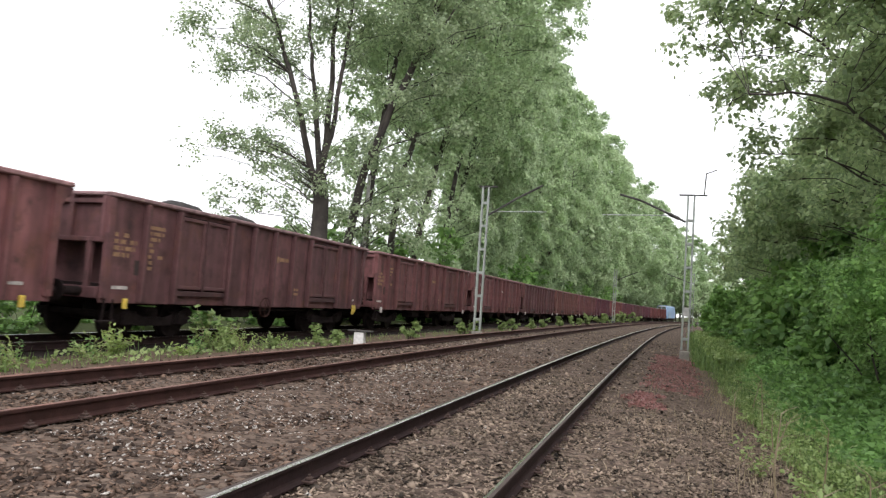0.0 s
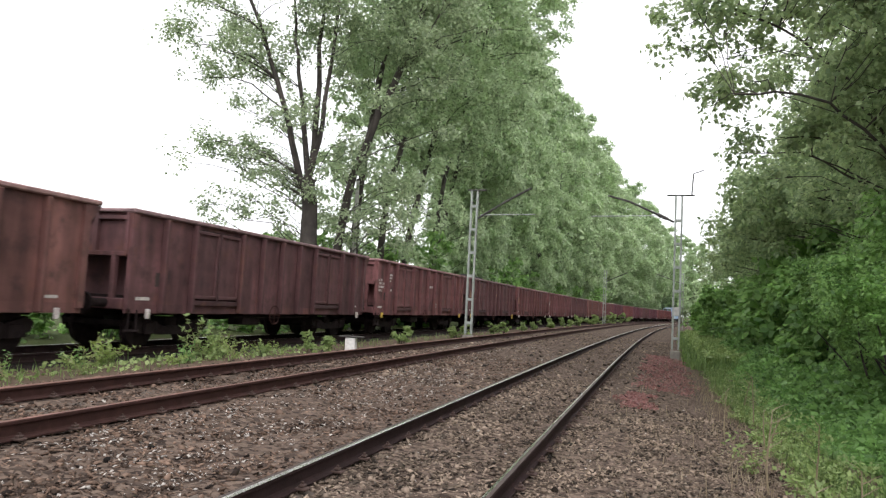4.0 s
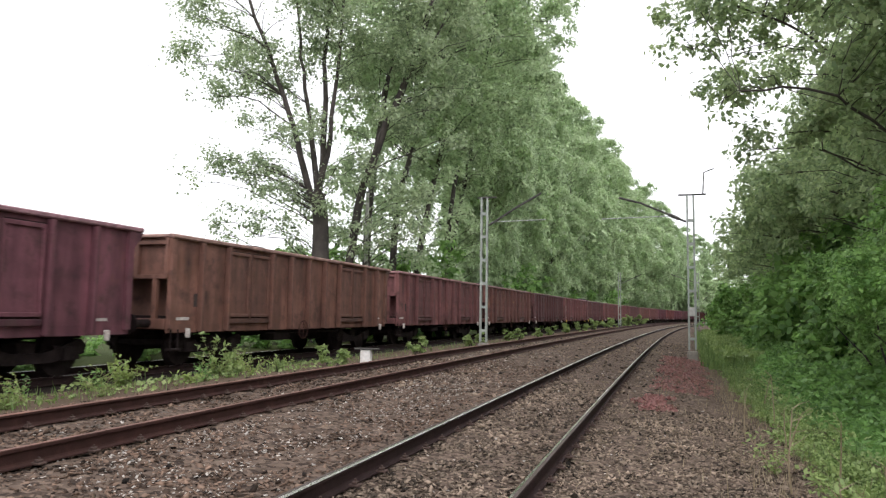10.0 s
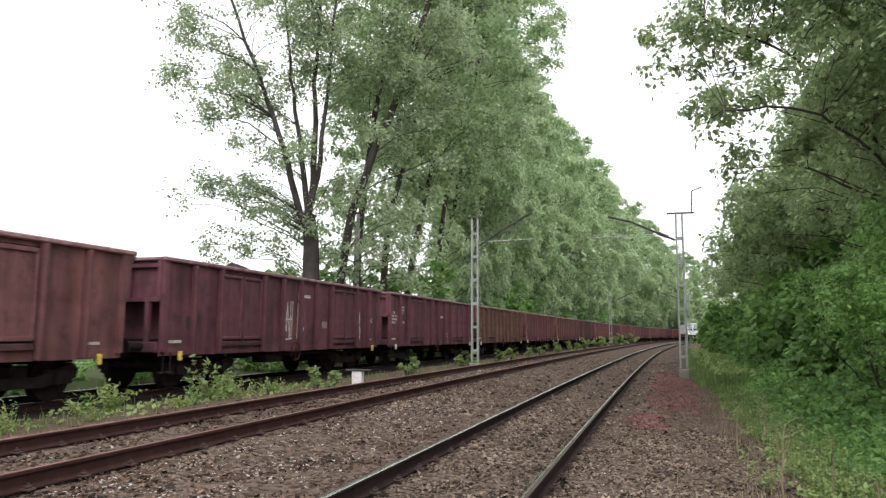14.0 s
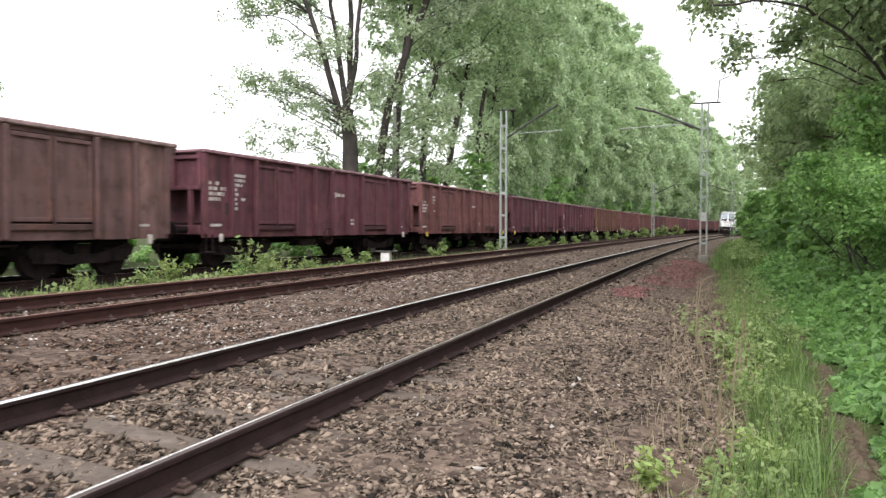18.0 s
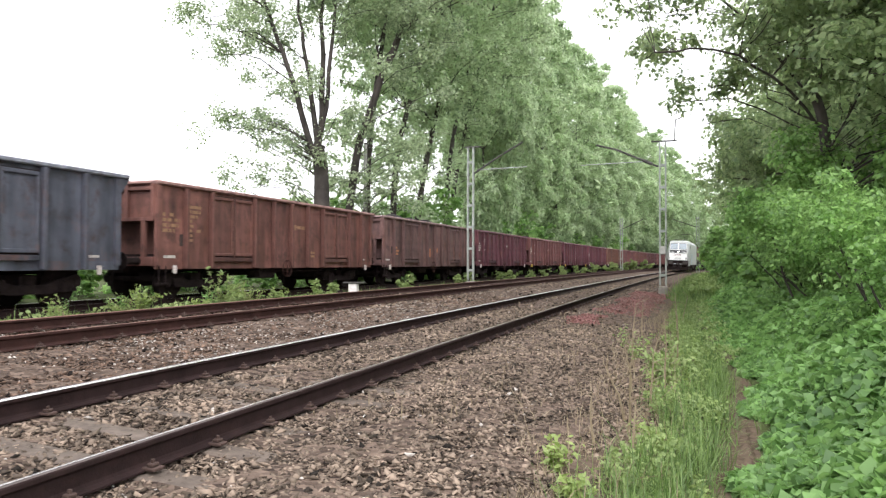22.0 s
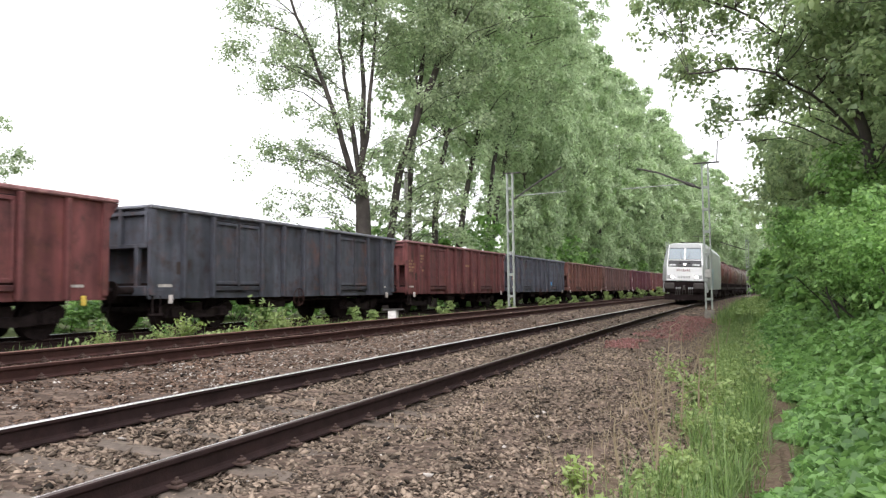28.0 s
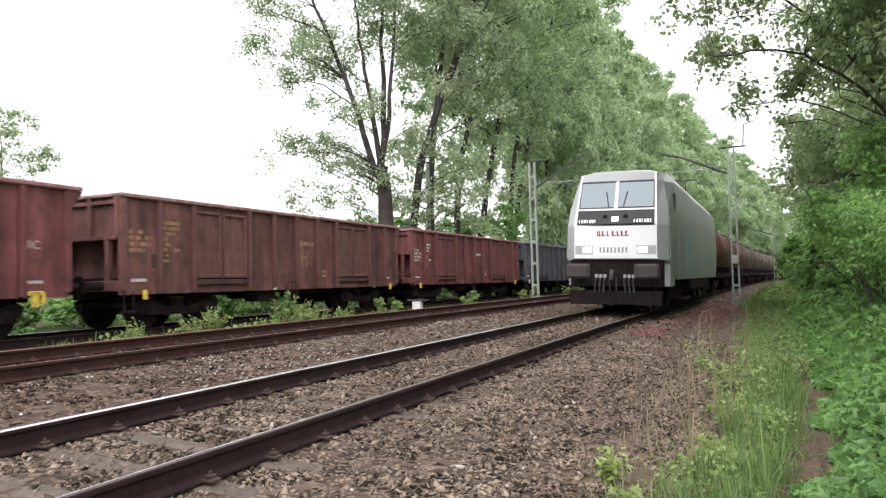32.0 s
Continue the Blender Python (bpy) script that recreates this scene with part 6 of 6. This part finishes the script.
# undergrowth behind the train
under = [make_bush(80 + i, 2.6, 2.6, 3.9, 4800, 0.24, M_LEAF_BUSH, "dark green undergrowth between the tree trunks", 14) for i in range(2)]
for i in range(13):
    y = 36 + i * 9.0
    x = -16.0 + off(y) + 1.2 * math.sin(i * 2.7)
    m = pose(x, y, -0.1, 0, 0, 50 * i)
    o = under[i] if i < 2 else copy_thing(under[i % 2], m)
    o.matrix_basis = m
    s = 1.4 + 0.3 * math.sin(i * 1.9) + (0.2 if i > 2 else 0)
    o.scale = (s, s, s)
    tagged(o, group="undergrowth behind the train")

low_under = make_bush(84, 2.6, 2.6, 3.6, 2600, 0.3, M_LEAF_BUSH, "low dark green undergrowth along the far side of the track", 12)
for i in range(14):
    y = 4 + i * 2.5
    m = pose(-14.9 + 0.5 * math.sin(i * 2.2), y, -0.15, 0, 0, 71 * i)
    o = low_under if i == 0 else copy_thing(low_under, m)
    o.matrix_basis = m
    o.scale = (0.5, 0.6, 0.42 + 0.1 * math.sin(i * 1.3))
    tagged(o, group="undergrowth behind the train")

# weeds along the middle and far tracks
weed_kind = [make_bush(90 + i, 0.55, 0.7, 0.95, 900, 0.11, M_LEAF_WEED, "bright green weeds growing beside the track", 7, "weeds") for i in range(3)]
for i, (x, y, s) in enumerate([(-8.2, 15.3, 0.62), (-7.2, 18.2, 0.7), (-7.6, 16.2, 0.4), (-7.2, 24.6, 0.75), (-7.3, 32.0, 0.8), (-7.3, 38.5, 0.7), (-7.2, 40.5, 0.8), (-7.0, 45, 0.8), (-7.3, 51, 0.8), (-7.4, 58, 1.0), (-7.4, 66, 1.1), (-7.6, 75, 1.3), (-7.6, 86, 1.5), (-7.8, 97, 1.7), (-7.8, 110, 1.9), (-7.8, 125, 2.1)]):
    m = pose(x + off(y), y, float(ground_z(x + off(y), y)) - 0.03, 0, 0, 77 * i)
    o = weed_kind[i] if i < 3 else copy_thing(weed_kind[i % 3], m)
    o.matrix_basis = m
    o.scale = (s, s * 1.1, s)
    tagged(o, group="weeds beside the far track")


# ---- low plants, grass and path side ----
def carpet(name, label, count, place, heights, leaf, material, category, droop=0.25):
    """Leaves of a low plant cover, in one mesh."""
    xy = place(count)
    z = ground_z(xy[:, 0], xy[:, 1])
    h = heights(xy[:, 0] - np.vectorize(off)(xy[:, 1]), xy[:, 1])
    c = np.stack([xy[:, 0], xy[:, 1], z + h * np.sqrt(rng.uniform(0.02, 1, count))], 1)
    return tagged(soup(name, leaves(c, leaf, droop=droop, width=0.75), 4, material), label, category, kind="stuff")


def patchy(x0, x1, y0, y1, power=1.5, follow=0.0):
    def place(n):
        y = y0 + (y1 - y0) * rng.uniform(0, 1, n) ** power
        x = rng.uniform(x0, x1, n) + 0.12 * np.sin(y * 2.3) + 0.08 * np.sin(y * 5.1) + follow * swerve(y)
        return np.stack([x + np.vectorize(off)(y), y], 1)
    return place


def nettle_height(x, y):
    lump = 0.5 + 0.5 * np.sin(x * 2.6 + 1.3 * np.sin(y * 1.7)) * np.sin(y * 1.9 + x)
    x = x - swerve(y)
    return np.clip((x - 3.47) * 0.6, 0.06, 0.8) * (0.65 + 0.5 * lump)


carpet("nettles", "thick bright green nettles beside the path", 46000, patchy(3.5, 6.4, 1.5, 16, 1.4, 1.0), nettle_height, 0.125, M_LEAF_NETTLE, "nettles")
carpet("nettles", "thick green nettles further along the path", 34000, patchy(3.5, 6.2, 12, 45, 1.3, 1.0), nettle_height, 0.16, M_LEAF_NETTLE, "nettles")
carpet("nettles", "green nettles along the start of the path", 12000, patchy(3.56, 7.5, -9, 1.6, 1.0, 1.0), nettle_height, 0.13, M_LEAF_NETTLE, "nettles")
carpet("low_weeds", "light green weeds along the ballast edge", 3600, patchy(2.7, 3.75, 10, 33, 1.3), lambda x, y: 0.12 + 0.22 * np.clip(x - 2.4, 0, 1) * (0.6 + 0.4 * np.sin(y * 2.7 + 3 * x)), 0.06, M_LEAF_WEED, "weeds")
carpet("low_weeds", "green weeds at the foot of the thicket", 16000, patchy(2.9, 5.5, 30, 90, 1.2), lambda x, y: np.full(len(x), 0.5), 0.25, M_LEAF_WEED, "weeds")


def blades(name, label, count, place, height, material, lean=0.35, width=0.007, category="grass"):
    xy = place(count)
    z = ground_z(xy[:, 0], xy[:, 1])
    base = np.stack([xy[:, 0], xy[:, 1], z - 0.01], 1)
    a = rng.uniform(0, 2 * np.pi, count)
    h = height * np.exp(rng.normal(0, 0.35, count))
    tilt = np.abs(rng.normal(0, lean, count))
    d = np.stack([np.cos(a) * np.sin(tilt), np.sin(a) * np.sin(tilt), np.cos(tilt)], 1) * h[:, None]
    w = np.stack([-np.sin(a), np.cos(a), np.zeros(count)], 1) * (width * rng.uniform(0.6, 1.5, count))[:, None]
    mid = base + d * 0.55
    tip = base + d * 0.95 + np.stack([np.cos(a), np.sin(a), -0.4 * np.ones(count)], 1) * (h * tilt * 0.4)[:, None]
    P = np.stack([base - w, base + w, mid + w * 0.8, mid - w * 0.8, mid - w * 0.8, mid + w * 0.8, tip + w * 0.12, tip - w * 0.12], 1)
    return tagged(soup(name, P.reshape(-1, 3), 4, material), label, category, kind="stuff")


def strip(n):
    """Tufts that thicken from the ballast towards the path, with bare gaps between them."""
    y = 3.2 + 34 * rng.uniform(0, 1, 4 * n) ** 1.8
    u = rng.beta(2.6, 1.1, 4 * n)
    x = 2.25 + u * (0.83 + 0.08 * np.sin(y * 1.4))
    tuft = np.sin(x * 9 + 2 * np.sin(y * 2.1)) * np.sin(y * 3.7 + x * 4) + 0.5 * np.sin(y * 11 + x * 17)
    x = x + swerve(y) * (x - 2.0)
    keep = np.nonzero(tuft + rng.normal(0, 0.35, 4 * n) + 1.5 * (u - 0.75) > 0)[0][:n]
    return np.stack([x[keep] + np.vectorize(off)(y[keep]), y[keep]], 1)


def tufts(name, label, count, per, x0, x1, y0, y1, height, material, lean, width, power=1.6):
    """Grass in separate tufts, each leaning its own way."""
    cy = y0 + (y1 - y0) * rng.uniform(0, 1, count) ** power
    cx = rng.triangular(x0, x1 - 0.1, x1, count)
    cx = cx + swerve(cy) * np.clip(cx - 2.0, 0, 1)

    def place(n):
        k = np.repeat(np.arange(count), per)[:n]
        y = cy[k] + rng.normal(0, 0.05, n)
        return np.stack([cx[k] + rng.normal(0, 0.05, n) + np.vectorize(off)(y), y], 1)
    return blades(name, label, count * per, place, height, material, lean, width)


def path_side(n):
    y = 2.6 + 28 * rng.uniform(0, 1, n) ** 1.7
    x = np.where(rng.uniform(0, 1, n) < 0.93, rng.normal(3.0, 0.12, n), rng.normal(3.52, 0.04, n)) + swerve(y) + np.vectorize(off)(y)
    return np.stack([x, y], 1)


blades("grass", "patchy green grass between ballast and path", 5500, strip, 0.1, M_GRASS, 0.9, 0.0032)
blades("grass", "soft green grass along the path", 5500, path_side, 0.16, M_GRASS, 0.8, 0.0034)
blades("grass", "soft grass along the start of the path", 5000, patchy(2.7, 3.15, -9, 3.0, 1.0), 0.16, M_GRASS, 0.7, 0.004)
tufts("grass", "arching tufts of yellow-green grass beside the path", 250, 30, 2.55, 3.28, 2.8, 26, 0.27, M_GRASS, 0.75, 0.0034)
blades("grass", "tall grass further along the path", 9000, patchy(2.3, 4.4, 28, 80, 1.2), 0.4, M_GRASS, 0.3, 0.014)
blades("dry_grass", "dry yellowish stalks at the edge of the ballast", 3300, patchy(2.05, 3.25, 3.2, 26, 1.6), 0.12, M_DRY, 0.7, 0.0028)
blades("dry_grass", "tall pale dead stalks among the grass", 240, patchy(2.1, 3.05, 3.2, 20, 1.5), 0.28, M_DRY, 0.6, 0.003)
blades("dry_twigs", "thin dry twigs lying on the ballast", 420, patchy(0.3, 2.2, 4.5, 18, 1.4), 0.16, M_DRY, 1.5, 0.004, "twigs")
carpet("strip_weeds", "small green weeds in the grass strip", 8500, patchy(2.66, 3.15, 2.8, 22, 1.6, 0.6), lambda x, y: 0.28 * np.clip((x - 2.2), 0.2, 1) * (0.6 + 0.4 * np.sin(y * 3.1 + 4 * x)), 0.045, M_LEAF_WEED, "weeds")
carpet("red_weeds", "low reddish-pink weeds on the ballast shoulder", 4600, patchy(0.8, 2.1, 18, 33, 1.0), lambda x, y: 0.07 + 0.05 * np.sin(x * 3 + y), 0.05, M_REDWEED, "weeds")
carpet("red_weeds", "a small patch of reddish weeds on the ballast", 800, patchy(0.6, 1.2, 14.4, 16.8, 1.0), lambda x, y: np.full(len(x), 0.08), 0.05, M_REDWEED, "weeds")
blades("track_weeds", "thin grass beside the far track", 1500, patchy(-9.0, -7.2, 8, 40, 1.4), 0.15, M_GRASS, 0.6, 0.006)
carpet("low_weeds", "low green weeds beside the far track", 700, patchy(-9.1, -7.3, 8.5, 20, 1.1), lambda x, y: 0.05 + 0.2 * np.clip(np.sin(y * 2.1) * np.sin(x * 3 + y), 0, 1), 0.09, M_LEAF_WEED, "weeds")


def leafy_plant(x, y, h, n, size, material, label, seed):
    """A single plant: stems that spread from the root, with pointed leaves along them."""
    r = np.random.default_rng(seed)
    t = empty("plant", pose(x, y, float(ground_z(x, y))))
    V, F, c = [], [], []
    for i in range(n):
        a = r.uniform(0, 6.3)
        st = wander(r, (0, 0, 0), (math.cos(a) * 0.6, math.sin(a) * 0.6, 1), h * r.uniform(0.6, 1.1), 6, -0.05, 0.12)
        v, f = tube(st, np.linspace(0.006, 0.003, len(st)), 3)
        o = len(V)
        V.extend(v)
        F.extend(tuple(j + o for j in q) for q in f)
        for q in st[1:]:
            c.extend(q + r.normal(0, 0.035, (4, 3)))
    me = bpy.data.meshes.new("branchwork")
    me.from_pydata([tuple(p) for p in V], [], F)
    link_mesh("branchwork", me, M_DRY, t)
    soup("leaves", leaves(np.array(c), size, droop=0.15, width=0.36, r=r), 4, material, t)
    return tagged(t, label, "plant")


M_LEAF_LIME = leaf_mat("lime_green_leaves", (0.17, 0.25, 0.055), (0.35, 0.44, 0.15), 0.3)
leafy_plant(2.25, 4.2, 0.22, 9, 0.068, M_LEAF_LIME, "lime green plant growing in the ballast", 5)
leafy_plant(2.85, 8.6, 0.55, 12, 0.1, M_LEAF_WEED, "tall green weed in the grass strip", 6)
leafy_plant(2.45, 3.75, 0.16, 10, 0.07, M_LEAF_LIME, "low lime green plant in the grass", 7)
for i, (x, y, h) in enumerate([(2.72, 4.1, 0.26), (2.85, 5.2, 0.3), (2.8, 6.6, 0.34), (2.85, 7.4, 0.42), (2.75, 9.2, 0.3)]):
    leafy_plant(x, y, h, 7, 0.06, M_LEAF_LIME if i % 2 else M_LEAF_WEED, "small green plant growing in the grass strip", 30 + i)
leafy_plant(2.35, 10.5, 0.5, 7, 0.07, M_LEAF_WEED, "thin green weed at the edge of the ballast", 8)
for i, (x, y, h, lx) in enumerate([(2.62, 5.6, 0.7, 0.1), (2.55, 6.1, 0.5, -0.12), (2.4, 9.6, 0.9, -0.08), (2.95, 10.2, 0.8, 0.14), (2.3, 13.3, 0.7, 0.05), (2.9, 14.8, 0.9, -0.1), (2.7, 4.9, 0.45, 0.2), (2.4, 5.1, 0.4, -0.15), (2.75, 6.7, 0.6, -0.05), (2.5, 7.6, 0.55, 0.18), (2.85, 8.0, 0.7, 0.02), (2.6, 11.4, 0.7, 0.12), (2.75, 12.4, 0.6, -0.1), (3.0, 17.0, 0.8, 0.06)]):
    r = np.random.default_rng(300 + i)
    d = empty("dead_stalk", pose(x, y, float(ground_z(x, y))))
    st = wander(r, (0, 0, -0.03), (lx, 0.05, 1), h, 7, 0.0, 0.07)
    v, f = tube(st, np.linspace(0.014, 0.005, len(st)), 5)
    me = bpy.data.meshes.new("stem")
    me.from_pydata([tuple(p) for p in v], [], f)
    link_mesh("stem", me, M_DRY, d)
    for q in st[3:]:
        a = r.uniform(0, 6.3)
        v, f = tube(wander(r, q, (math.cos(a), math.sin(a), 0.6), h * 0.25, 3, 0, 0.1), (0.006, 0.004, 0.003, 0.002), 3)
        me = bpy.data.meshes.new("twig")
        me.from_pydata([tuple(p) for p in v], [], f)
        link_mesh("twig", me, M_DRY, d)
    tagged(d, "dead dry stalk standing in the grass strip", "plant", "dead stalks in the grass")
r_weed = np.random.default_rng(55)
for i in range(14):
    y = 8.6 + 8.6 * (i + r_weed.uniform(0, 0.8)) / 14
    x = r_weed.uniform(-9.1, -7.3)
    leafy_plant(x, y, r_weed.uniform(0.22, 0.6), int(r_weed.integers(4, 8)), r_weed.uniform(0.07, 0.105), (M_LEAF_WEED, M_LEAF_LIME, M_LEAF_NETTLE)[i % 3], "ragged green weed beside the far track", 400 + i)
leafy_plant(-8.3, 14.9, 1.0, 10, 0.14, M_LEAF_WEED, "tall leafy weed beside the far track", 41)
leafy_plant(-8.6, 12.3, 0.7, 8, 0.12, M_LEAF_LIME, "lime green weed beside the far track", 42)


# ---- what moves ----
def on_track(x, z, y, cant=0.0):
    return pose(x + off(y), y, z, 0, cant, bend(y))


def goods_at(t):
    """Where the leading end of wagon 0 is at t seconds."""
    return 26.0 + 7.33 * t - 0.012 * t * t


def loco_at(t):
    u = 32 - t
    return 19.7 + 7.4 * u + 0.06 * u * u


def motions():
    for k, w in WAGONS.items():
        walk(w, [(t, on_track(TRAIN_X, TRAIN_Z, goods_at(t) - 14.04 * k - 6.5)) for t in range(0, 33)])
    walk(HEAD, [(t, on_track(TRAIN_X, TRAIN_Z, goods_at(t) + 14.04 * 12 + 1.2)) for t in range(0, 33)])
    walk(LOCO, [(t, on_track(-0.7525, 0.048, loco_at(t), 2.0)) for t in range(0, 33)])
    for i, w in enumerate(TANKS):
        walk(w, [(t, on_track(-0.7525, 0.048, loco_at(t) + 25.9 + i * 13.3, 2.0)) for t in range(0, 33)])


motions()
